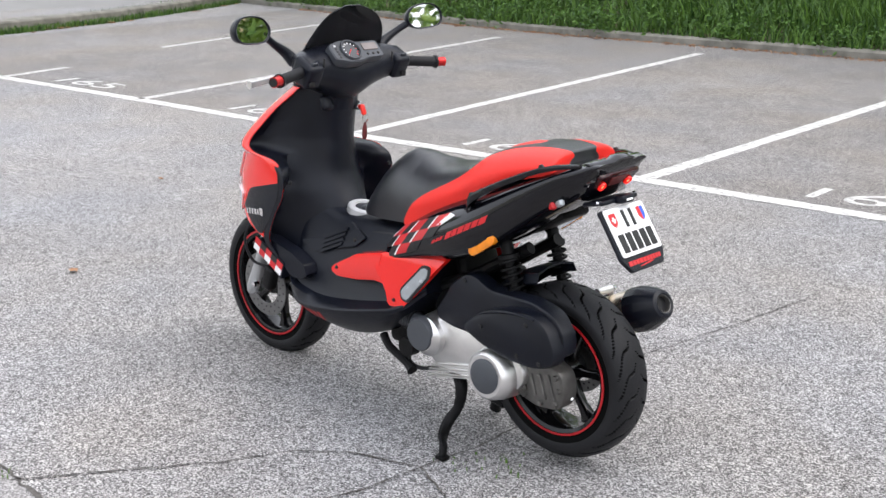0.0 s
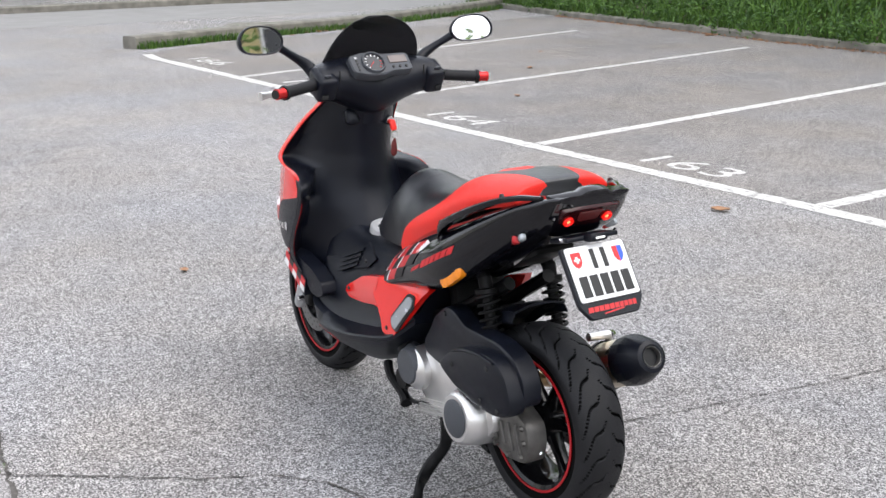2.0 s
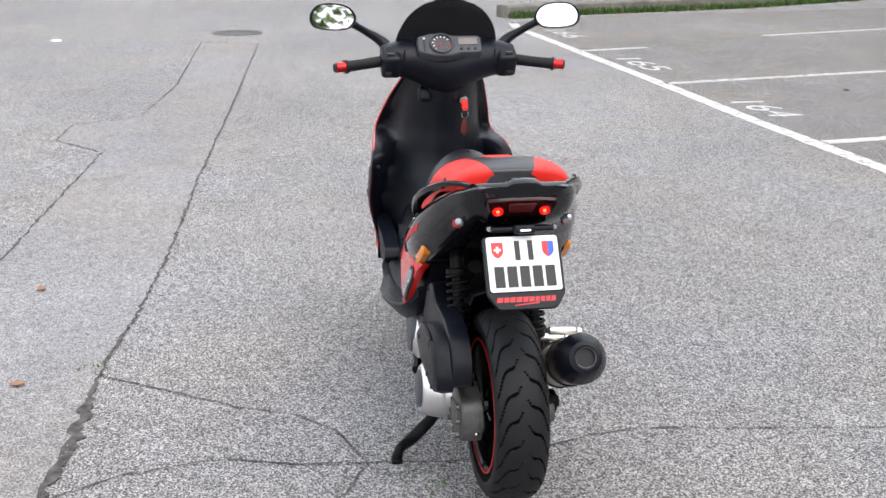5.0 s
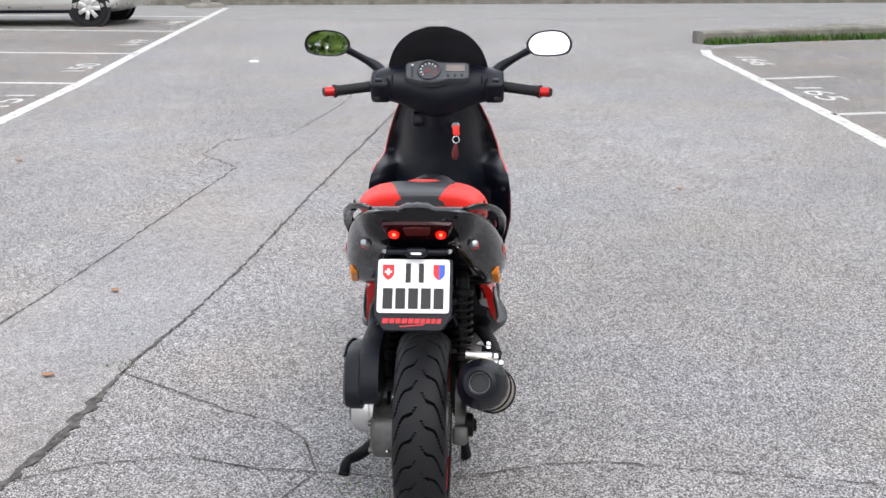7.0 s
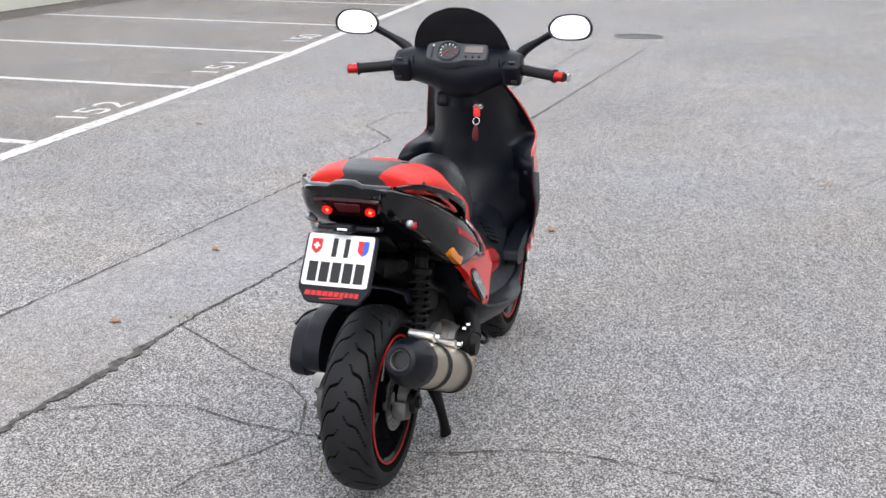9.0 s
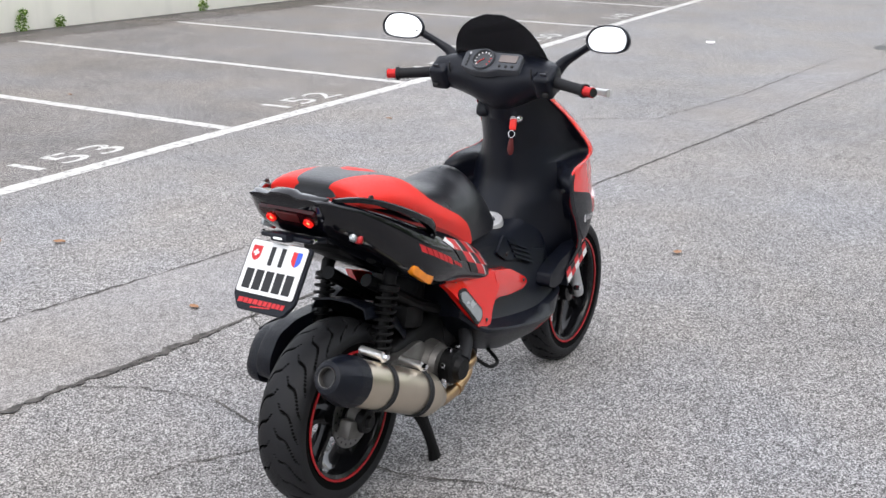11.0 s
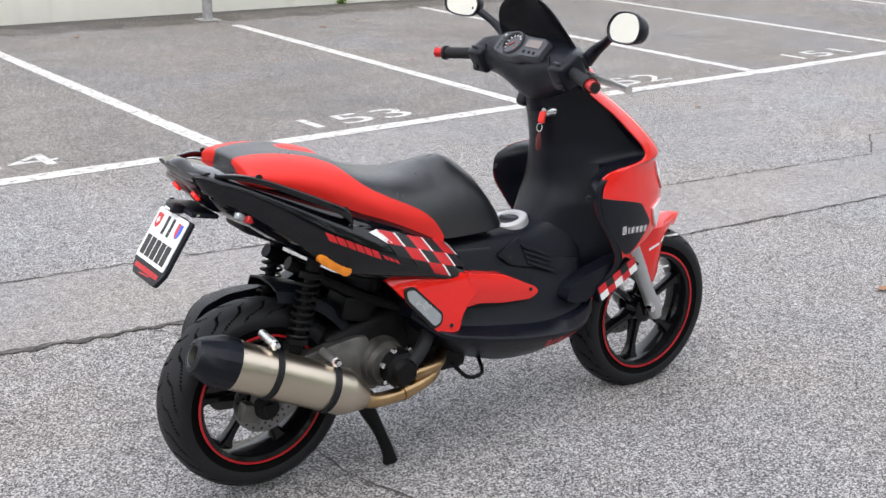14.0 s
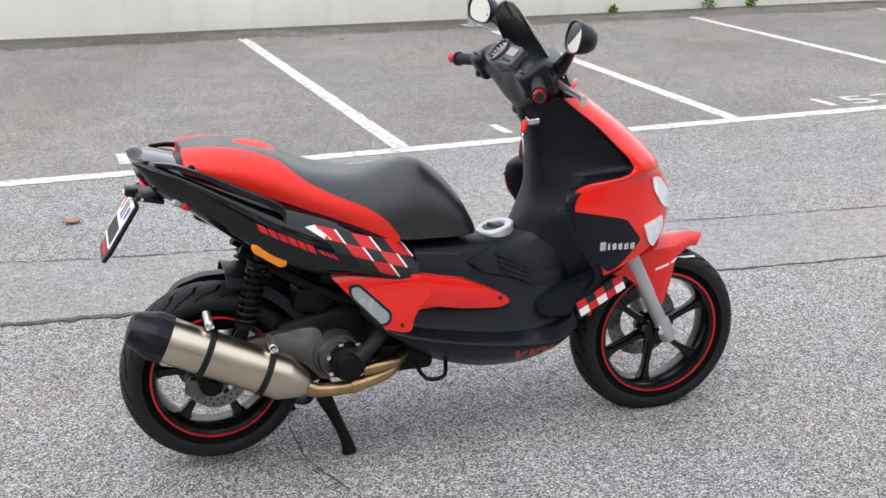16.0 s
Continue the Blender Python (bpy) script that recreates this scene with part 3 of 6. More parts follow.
# tail fairing
tail_st = [
    (-0.052, [(0, 0.876), (0.040, 0.876), (0.080, 0.877), (0.100, 0.880), (0.096, 0.886), (0.050, 0.889), (0, 0.891)]),
    (-0.032, [(0, 0.834), (0.05, 0.836), (0.098, 0.852), (0.116, 0.872), (0.110, 0.884), (0.06, 0.891), (0, 0.894)]),
    (0.004, [(0, 0.788), (0.06, 0.790), (0.116, 0.810), (0.136, 0.852), (0.128, 0.872), (0.065, 0.886), (0, 0.889)]),
    (0.06, [(0, 0.752), (0.07, 0.754), (0.134, 0.778), (0.156, 0.828), (0.144, 0.856), (0.07, 0.872), (0, 0.875)]),
    (0.16, [(0, 0.685), (0.09, 0.686), (0.168, 0.704), (0.188, 0.768), (0.168, 0.815), (0.08, 0.845), (0, 0.848)]),
    (0.27, [(0, 0.618), (0.12, 0.619), (0.190, 0.628), (0.212, 0.702), (0.182, 0.765), (0.09, 0.80), (0, 0.81)]),
    (0.37, [(0, 0.575), (0.12, 0.576), (0.188, 0.586), (0.215, 0.652), (0.180, 0.725), (0.09, 0.765), (0, 0.775)]),
    (0.47, [(0, 0.555), (0.12, 0.555), (0.178, 0.562), (0.205, 0.615), (0.170, 0.685), (0.09, 0.72), (0, 0.73)]),
    (0.58, [(0, 0.50), (0.12, 0.51), (0.176, 0.535), (0.192, 0.575), (0.155, 0.63), (0.09, 0.66), (0, 0.67)]),
    (0.66, [(0, 0.47), (0.12, 0.48), (0.165, 0.50), (0.172, 0.535), (0.145, 0.58), (0.09, 0.605), (0, 0.61)]),
]
bm = body_loft(tail_st)
tail_tree = tree_of(bm)
tail = part("tail_fairing", bm, GLOSS, scooter, "gloss black tail fairing", 40)

# seat: black saddle with red sides
seat_st = [  # x, bottom, top, half width, height of the red's upper edge as a share
    (0.068, 0.852, 0.890, 0.126, 0.90), (0.076, 0.850, 0.903, 0.146, 0.89), (0.13, 0.838, 0.908, 0.160, 0.87), (0.20, 0.818, 0.904, 0.170, 0.82),
    (0.26, 0.790, 0.893, 0.172, 0.76), (0.31, 0.768, 0.876, 0.170, 0.68), (0.35, 0.750, 0.854, 0.167, 0.54), (0.39, 0.731, 0.835, 0.164, 0.44), (0.455, 0.698, 0.816, 0.160, 0.36), (0.53, 0.662, 0.807, 0.153, 0.27),
    (0.575, 0.642, 0.811, 0.148, 0.17), (0.615, 0.625, 0.818, 0.142, 0.05), (0.628, 0.620, 0.821, 0.140, 0.02), (0.678, 0.614, 0.827, 0.130, 0.02), (0.718, 0.611, 0.813, 0.121, 0.02), (0.775, 0.609, 0.766, 0.108, 0.02), (0.824, 0.609, 0.702, 0.094, 0.02), (0.848, 0.612, 0.655, 0.080, 0.02), (0.852, 0.616, 0.638, 0.07, 0.02)]
fine = catmull([(x, z0, z1) for x, z0, z1, w, u in seat_st], 4)
fine2 = catmull([(x, w, u) for x, z0, z1, w, u in seat_st], 4)


def seat_half(x, z0, z1, w, u, k):
    """Point k of 0..16 from the lower edge to the middle of the top; 8 is the seam."""
    s = (k / 8) * u if k <= 8 else u + (1 - u) * (k - 8) / 8
    ang = s * math.pi / 2
    ridge = 0.55 + 0.45 * max(0.0, min(1.0, (x - 0.46) / 0.16))
    y, z = w * math.cos(ang) ** ridge, z0 + (z1 - z0) * math.sin(ang) ** 0.85
    return (w * 0.93 + (y - w * 0.93) * min(1, s * 6), z) if s < 0.16 else (y, z)


side_bm = {1: bmesh.new(), -1: bmesh.new()}
top_rings = []
for s in (1, -1):
    rings = []
    for (x, z0, z1), (_, w, u) in zip(fine, fine2):
        if u > 0.03:
            rings.append([(x, s * y, z) for y, z in (seat_half(x, z0, z1, w, max(u, 0.02), k) for k in range(9))])
    end = Vector((rings[0][0][0] + 0.004, s * 0.06, 0.868))
    rings.insert(0, [end.lerp(Vector(p), 0.1) for p in rings[0]])
    loft(rings, False, False, side_bm[s])
    part("seat_side", side_bm[s], RED_VINYL, scooter, "red vinyl side of the seat", 50)
for (x, z0, z1), (_, w, u) in zip(fine, fine2):
    h = [(x, *seat_half(x, z0, z1, w, max(u, 0.02), k)) for k in range(8, 17)]
    top_rings.append([Vector((x, w * 0.5, z0))] + [Vector(p) for p in h] + [Vector((p[0], -p[1], p[2])) for p in h[-2::-1]] + [Vector((x, -w * 0.5, z0))])
seat_top = loft(top_rings)
seat_tree = tree_of(seat_top)
part("seat", seat_top, VINYL, scooter, "black vinyl seat cushion", 50)
# red oval on the top of the seat
rings = []
for k in range(24):
    a = 2 * math.pi * k / 24
    rings.append((0.262 + 0.056 * math.cos(a), 0.045 * math.sin(a)))
bm = bmesh.new()
vs = []
for sc in (1, 0.66, 0.33, 0.02):
    row = []
    for x, y in rings:
        px, py = 0.262 + (x - 0.262) * sc, y * sc
        hit = seat_tree.ray_cast(Vector((px, py, 1.5)), Vector((0, 0, -1)))
        row.append(Vector((px, py, (hit[0].z if hit[0] else 0.89) + (0.004 if sc < 0.99 else 0.0))))
    vs.append(row)
part("seat_inlay", loft(vs), RED_VINYL, scooter, "red oval inlay on the rear of the seat")

# floor, tunnel and belly
def mid_half(lo, hw, lip, floor, wall_w, top, top_w):
    """Belly, lip of the floorboard, floor, tunnel wall and tunnel top."""
    return [(0, lo), (hw * 0.5, lo + 0.004), (hw * 0.8, lo + (lip - lo) * 0.45), (hw * 0.985, lip - 0.016), (hw, lip - 0.005), (hw * 0.985, lip), (wall_w + 0.035, floor), (wall_w + 0.012, floor + 0.008), (wall_w, floor + 0.03),
            ((wall_w + top_w) / 2 + 0.006, (floor + top) / 2), (top_w + 0.014, top - 0.040), (top_w, top - 0.016), (top_w - 0.020, top - 0.004), (0, top + 0.004)]


mid_st = [(x, mid_half(*a)) for x, a in (
    (0.50, (0.43, 0.165, 0.46, 0.468, 0.135, 0.612, 0.105)), (0.58, (0.35, 0.200, 0.398, 0.404, 0.150, 0.612, 0.112)), (0.68, (0.280, 0.222, 0.372, 0.378, 0.158, 0.608, 0.098)), (0.82, (0.232, 0.228, 0.344, 0.352, 0.160, 0.596, 0.082)),
    (0.94, (0.220, 0.224, 0.328, 0.340, 0.164, 0.592, 0.078)), (1.02, (0.226, 0.208, 0.320, 0.350, 0.168, 0.618, 0.082)), (1.08, (0.248, 0.188, 0.322, 0.37, 0.163, 0.665, 0.09)), (1.13, (0.30, 0.16, 0.345, 0.40, 0.12, 0.69, 0.10)))]
bm = body_loft(mid_st, 1)
mid_tree = tree_of(bm)
part("footwell", bm, PLASTIC, scooter, "black plastic footwell and tunnel", 40)

# leg shield (inner) and front fairing (outer)
LEV = [  # z, column x, edge x, half width, nose x
    (0.985, 0.99, 1.085, 0.130, 1.17), (0.955, 1.00, 1.118, 0.144, 1.215), (0.91, 1.015, 1.172, 0.162, 1.275), (0.86, 1.025, 1.220, 0.179, 1.335), (0.815, 1.03, 1.262, 0.192, 1.38),
    (0.787, 1.03, 1.270, 0.199, 1.402), (0.772, 1.03, 1.228, 0.207, 1.414), (0.762, 1.03, 1.120, 0.220, 1.423), (0.735, 1.03, 1.064, 0.228, 1.44), (0.70, 1.025, 1.052, 0.233, 1.455), (0.65, 1.005, 1.060, 0.236, 1.462), (0.58, 0.97, 1.105, 0.236, 1.445), (0.50, 0.95, 1.15, 0.222, 1.41), (0.44, 0.95, 1.12, 0.205, 1.36)]
lev = [(a.x, a.y, a.z, b.x, b.y) for a, b in zip(catmull([l[:3] for l in LEV], 4), catmull([(l[3], l[4], 0) for l in LEV], 4))]
rings = []
for z, xc, xe, w, xn in lev:
    row = []
    for i in range(25):
        v = -1 + i / 12
        b = max(0.0, 1 - (abs(v) * w / min(w * 0.93, 0.150)) ** 2.6) ** 1.5
        hollow = 0.05 * math.exp(-((abs(v) - 0.80) / 0.14) ** 2) if z < 0.74 else 0.0
        g = max(0.0, min(1.0, (abs(v) - 0.66) / 0.22))
        g = g * g * (3 - 2 * g)
        xm = xe * g + float(np.interp(z, (0.44, 0.58, 0.65, 0.74, 0.82, 0.90, 0.985), (1.12, 1.105, 1.095, 1.135, 1.165, 1.145, 1.085))) * (1 - g)
        row.append(Vector((xm - (xm - xc) * b + hollow * min(1, (0.74 - z) * 14), v * w * 0.975, z)))
    lo = max(0.0, min(1.0, (0.760 - z) / 0.02))
    k = 0.012 * lo + 0.003
    rim = [Vector((xe + k * f, w * (0.976 + 0.014 * lo + 0.018 * g * lo), z)) for f, g in ((0.05, 0.6), (0.4, 1.0), (1.0, 1.0))]
    row = [Vector((p.x, -p.y, p.z)) for p in rim[::-1]] + row + rim
    rings.append(row)
inner = loft(rings, False, False)
ex = bmesh.ops.extrude_face_region(inner, geom=inner.faces[:])
for v in (g for g in ex["geom"] if isinstance(g, bmesh.types.BMVert)):
    v.co.x += 0.012
part("leg_shield", inner, PLASTIC, scooter, "matt black plastic leg shield", 45)


def shell_row(z, xe, w, xn, off=0.0):
    row = []
    for i in range(33):
        a = math.pi * (i / 32) - math.pi / 2
        c, s = math.cos(a), math.sin(a)
        row.append(Vector((xe + (xn - xe) * abs(c) ** 0.95, (w + off) * (1 if s > 0 else -1) * abs(s) ** 0.9, z)))
    return row


outer = loft([shell_row(z, xe + 0.007 * max(0.0, min(1.0, (0.760 - z) / 0.02)), w, xn) for z, xc, xe, w, xn in lev], False, False)
front_tree = tree_of(outer)
bmesh.ops.bisect_plane(outer, geom=outer.verts[:] + outer.edges[:] + outer.faces[:], plane_co=(1.17, 0, 0.498), plane_no=(-0.36, 0, 1), clear_inner=True)
ex = bmesh.ops.extrude_face_region(outer, geom=outer.faces[:])
for v in (g for g in ex["geom"] if isinstance(g, bmesh.types.BMVert)):
    v.co.x -= 0.004
    v.co.y *= 0.985
part("front_fairing", outer, RED, scooter, "glossy red front fairing", 40)


def front_panels(s):
    part("side_panel", drape([(1.066, 0.700), (1.20, 0.668), (1.245, 0.655), (1.296, 0.590), (1.212, 0.518), (1.185, 0.512), (1.125, 0.572), (1.084, 0.640)], front_tree, s, 0.003, 0.008, 0.02, 0.012), PLASTIC, scooter, "matt black side panel of the front fairing")
    # raised badge of plain bars on the panel
    x = 1.155
    for w, h in ((0.018, 0.024), (0.008, 0.018), (0.014, 0.018), (0.014, 0.018), (0.015, 0.018), (0.016, 0.018)):
        z = 0.592 - (x - 1.155) * 0.13
        part("badge_bar", drape([(x, z - h / 2), (x + w, z - h / 2), (x + w, z + h / 2), (x, z + h / 2)], front_tree, s, 0.006, 0.003, 0.05), CHROME, scooter)
        x += w + 0.006
    part("front_indicator", drape([(1.305, 0.628), (1.385, 0.640), (1.39, 0.60), (1.35, 0.556), (1.325, 0.575)], front_tree, s, 0.008, 0.014, 0.015, 0.01), LENS, scooter, "clear front indicator lens")
    part("headlight", drape([(1.345, 0.755), (1.385, 0.745), (1.43, 0.69), (1.425, 0.648), (1.385, 0.668), (1.35, 0.715)], front_tree, s, 0.006, 0.012, 0.015, 0.012), LENS, scooter, "clear headlight lens")


both(front_panels)


def mid_panels(s):
    rear_red = [(0.410, 0.572), (0.461, 0.582), (0.585, 0.564), (0.664, 0.548), (0.686, 0.498), (0.655, 0.468), (0.634, 0.440), (0.626, 0.398), (0.568, 0.396), (0.491, 0.480)]
    tongue = [(0.655, 0.550), (0.788, 0.517), (0.908, 0.457), (0.922, 0.438), (0.890, 0.425), (0.780, 0.438), (0.700, 0.456), (0.64, 0.452), (0.67, 0.498)]
    cover = lambda x, z: 0.194 - 0.10 * max(0.0, z - 0.44) - 2.2 * max(0.0, z - 0.535) ** 1.5 - 0.10 * max(0.0, 0.50 - x)
    fold = lambda x, z: 0.190 - 0.12 * (x - 0.66) - 3.2 * (z - (0.50 - 0.26 * (x - 0.66))) ** 2
    rear_red, tongue = ([(x + 0.006, z - 0.007) for x, z in q] for q in (rear_red, tongue))
    part("cover_tongue", drape(tongue, mid_tree, s, 0.0, 0.03, 0.012, 0.012, depth=fold), RED, scooter, "glossy red tongue of the side cover")
    p = part("side_cover", drape(rear_red, mid_tree, s, 0.0, 0.022, 0.015, 0.012, depth=cover), RED, scooter, "glossy red side cover")
    part("side_grille", drape([(0.462, 0.536), (0.492, 0.540), (0.578, 0.452), (0.573, 0.423), (0.545, 0.414), (0.466, 0.505)], mid_tree, s, 0.003, 0.006, 0.03, 0.010, depth=cover), INK, p, "black surround of the grey insert")
    part("insert", drape([(0.470, 0.529), (0.490, 0.532), (0.570, 0.450), (0.566, 0.430), (0.548, 0.423), (0.473, 0.506)], mid_tree, s, 0.006, 0.006, 0.03, 0.008, depth=cover), LENS_GREY, p, "pale grey glass insert")
    for x, z, d in ((0.47, 0.562, cover), (0.605, 0.412, cover), (0.895, 0.447, fold)):
        part("cover_screw", revolve([(0, s * 0.003), (0.005, s * 0.003), (0.006, 0)], (x, s * d(x, z), z), n=10), INK, p)
    # slotted panel on the tunnel
    part("tunnel_panel", drape([(0.816, 0.545), (0.905, 0.575), (1.022, 0.512), (1.085, 0.500), (1.025, 0.470), (0.857, 0.512)], mid_tree, s, 0.008, 0.014, 0.02, 0.008), PLASTIC, scooter, "black cover on the tunnel")
    for k in range(4):
        z = 0.560 - k * 0.015
        x0 = 0.905 + k * 0.003
        part("vent_slat", drape([(x0, z), (x0 + 0.085, z - 0.038), (x0 + 0.087, z - 0.046), (x0, z - 0.008)], mid_tree, s, 0.014, 0.010, 0.02), PLASTIC, scooter)
    part("tunnel_seam", drape([(0.64, 0.588), (0.80, 0.566), (0.80, 0.562), (0.64, 0.584)], mid_tree, s, 0.0015, 0.003, 0.02), INK, scooter)
    part("panel_screw", revolve([(0, s * 0.004), (0.006, s * 0.003), (0.007, 0)], (0.845, s * 0.128, 0.537), n=10), INK, scooter)
    # front kick wing under the red fairing
    part("kick_wing", drape([(0.995, 0.405), (1.01, 0.436), (1.072, 0.468), (1.157, 0.494), (1.20, 0.512), (1.205, 0.498), (1.12, 0.435), (1.075, 0.392), (1.03, 0.388)], mid_tree, s, 0.0, 0.05, 0.02, 0.008, depth=lambda x, z: 0.203 + 0.04 * (x - 1.05) - 0.25 * max(0.0, z - 0.42 - 0.5 * (x - 1.0))), PLASTIC, scooter, "black plastic wing beside the footwell")
    # red letters-like shapes on the belly
    for x in (0.925, 0.968, 1.008):
        part("belly_graphic", drape([(x, 0.304), (x + 0.012, 0.304), (x + 0.022, 0.276), (x + 0.028, 0.301), (x + 0.038, 0.301), (x + 0.028, 0.263), (x + 0.012, 0.266)], mid_tree, s, 0.0015, 0.002, 0.02), RED_INK, scooter, "red graphic on the belly pan")


both(mid_panels)
part("filler_ring", spun([(0.058, -0.06), (0.056, 0.85), (0.052, 1.0), (0.036, 1.0), (0.034, 0.8), (0.0, 0.8)], (0.938, 0, 0.587), (0.933, 0, 0.608)), GREY_PAINT, scooter, "silver ring of the fuel filler")
part("filler_cap", spun([(0.033, 0.0), (0.033, 0.9), (0.028, 1.0), (0.0, 1.0)], (0.937, 0, 0.590), (0.934, 0, 0.606)), PLASTIC, scooter, "black filler cap")
part("filler_grip", block((0.012, 0.05, 0.012), (0.934, 0, 0.607), 0.004, (0, 13, 30)), PLASTIC_GREY, scooter)

# checker graphic between seat and side cover, lettering as bars, marker lamps
def tail_panels(s):
    u, v = Vector((0.0484, -0.0172)), Vector((0.0240, -0.0365))
    o = Vector((0.379, 0.712))
    for i in range(6):
        for j in range(4):
            p = o + u * i + v * j
            c = p + (u + v) / 2
            if c.y < 0.70 - (c.x - 0.375) * 0.82 or c.y < 0.557 or c.x > 0.652:
                continue
            m = RED_INK if (i + j) % 2 == 0 else INK
            q = [p, p + u, p + u + v, p + v]
            part("checker", drape(q, tail_tree, s, 0.0025, 0.002, 0.012, fallback=0.15), m, tail, "red, white and black checker graphic")
            if m is RED_INK:
                part("checker", drape([p + u * 1.02, p + u * 1.16, p + u * 1.16 + v, p + u * 1.02 + v], tail_tree, s, 0.0032, 0.002, 0.012, fallback=0.15), WHITE, tail)
    part("checker", drape([(0.352, 0.711), (0.379, 0.712), (0.428, 0.664), (0.418, 0.664)], tail_tree, s, 0.0025, 0.002, 0.012), WHITE, tail)
    x = 0.238
    for k, w in enumerate((0.022, 0.020, 0.020, 0.020, 0.018, 0.020, 0.0, 0.014, 0.012, 0.012)):
        h = 0.022 if k < 6 else 0.013
        z = 0.722 - (x - 0.238) * 0.50
        if w:
            part("lettering_bar", drape([(x, z - h / 2), (x + w, z - h / 2 - w * 0.50), (x + w - 0.009, z + h / 2 - w * 0.50), (x - 0.009, z + h / 2)], tail_tree, s, 0.0015, 0.002, 0.05), RED_INK, tail)
        x += w + 0.004 if w else 0.008
    part("marker_lamp", drape([(0.214, 0.674), (0.232, 0.680), (0.300, 0.634), (0.304, 0.614), (0.286, 0.608), (0.218, 0.654)], tail_tree, s, 0.0, 0.016, 0.01, 0.009, bulge=0.003, depth=lambda x, z: 0.196 + 0.08 * (x - 0.26)), AMBER, scooter, "orange side marker lamp")
    # grab handle: a gloss black loop along the seat
    pts = [(0.0, s * 0.112, 0.880), (0.05, s * 0.142, 0.876), (0.10, s * 0.166, 0.862), (0.165, s * 0.188, 0.834), (0.235, s * 0.199, 0.800), (0.288, s * 0.200, 0.768), (0.305, s * 0.194, 0.740), (0.29, s * 0.188, 0.716)]
    bar = []
    for p, w, h in zip(catmull(pts, 4), [v.x for v in catmull([(a, 0, 0) for a in (0.008, 0.012, 0.014, 0.016, 0.017, 0.016, 0.014, 0.010)], 4)], [v.x for v in catmull([(a, 0, 0) for a in (0.005, 0.007, 0.008, 0.009, 0.010, 0.013, 0.014, 0.010)], 4)]):
        bar.append([p + Vector((0, y * w * 0.8, z * h)) for y, z in ((-1, -0.6), (-0.8, -1), (0.8, -1), (1, -0.6), (1, 0.5), (0.8, 0.9), (0, 1.1), (-0.8, 0.9), (-1, 0.5))])
    part("grab_handle", loft(bar), GLOSS, scooter, "gloss black passenger grab handle")
    for q in ((0.085, s * 0.160, 0.874), (0.285, s * 0.204, 0.778)):
        part("screw", revolve([(0, 0.006), (0.008, 0.005), (0.009, 0), (0, 0)], q, n=12), INK, scooter)
    # rear indicator
    part("rear_indicator", block((0.034, 0.019, 0.019), (0.047, s * 0.132, 0.781), 0.008, (0, 25, -s * 25)), LENS_GREY, scooter, "small clear rear indicator")
    part("indicator_base", block((0.022, 0.02, 0.024), (0.068, s * 0.134, 0.774), 0.006, (0, 25, -s * 25)), RED_INK, scooter, "red indicator base")


both(tail_panels)
LENS_N = Vector((-0.80, 0, -0.60))
LENS_M = Matrix.Translation((-0.022, 0, 0.836)) @ Matrix((Vector((0, -1, 0)), Vector((-0.60, 0, 0.80)), LENS_N)).transposed().to_4x4()
lens = part("tail_lens", slab([(-0.088, 0.028), (-0.040, 0.033), (0.040, 0.033), (0.088, 0.028), (0.076, -0.020), (0.030, -0.030), (-0.030, -0.030), (-0.076, -0.020)], 0.022, LENS_M, 0.005, 0.010), TAIL, scooter, "dark red smoked tail light")
part("lens_inlay", slab([(-0.034, 0.018), (0.034, 0.018), (0.028, -0.012), (-0.028, -0.012)], 0.004, LENS_M @ pose(0, 0.002, 0.011), 0.001, 0.006), FOB, lens, "dim red reflector between the lamps")
for s in (1, -1):
    c = Vector((-0.0215, s * 0.056, 0.829))
    lamp = part("tail_lamp", spun([(0.0, 0.5), (0.007, 0.6), (0.010, 1.0), (0.0125, 1.0), (0.0145, 0.0)], c, c + LENS_N * 0.013), LAMP, scooter, "glowing red tail lamp")
    part("filament", spun([(0.0, 0.0), (0.004, 0.0), (0.004, 1.0), (0, 1.0)], c + LENS_N * 0.005, c + LENS_N * 0.011, 12), LAMP_HOT, lamp)
wing = []
for y, x, z, d, h in ((-0.108, -0.026, 0.886, 0.012, 0.003), (-0.085, -0.046, 0.887, 0.020, 0.005), (-0.042, -0.056, 0.890, 0.026, 0.005), (-0.028, -0.059, 0.897, 0.028, 0.006),
                      (0, -0.061, 0.899, 0.028, 0.006), (0.028, -0.059, 0.897, 0.028, 0.006), (0.042, -0.056, 0.890, 0.026, 0.005), (0.085, -0.046, 0.887, 0.020, 0.005), (0.108, -0.026, 0.886, 0.012, 0.003)):
    wing.append([(x, y, z - h), (x - 0.003, y, z), (x + d * 0.3, y, z + h), (x + d, y, z + h), (x + d * 1.3, y, z), (x + d, y, z - h)])
part("tail_spoiler", loft(wing), GLOSS, scooter, "gloss black rim over the tail light")
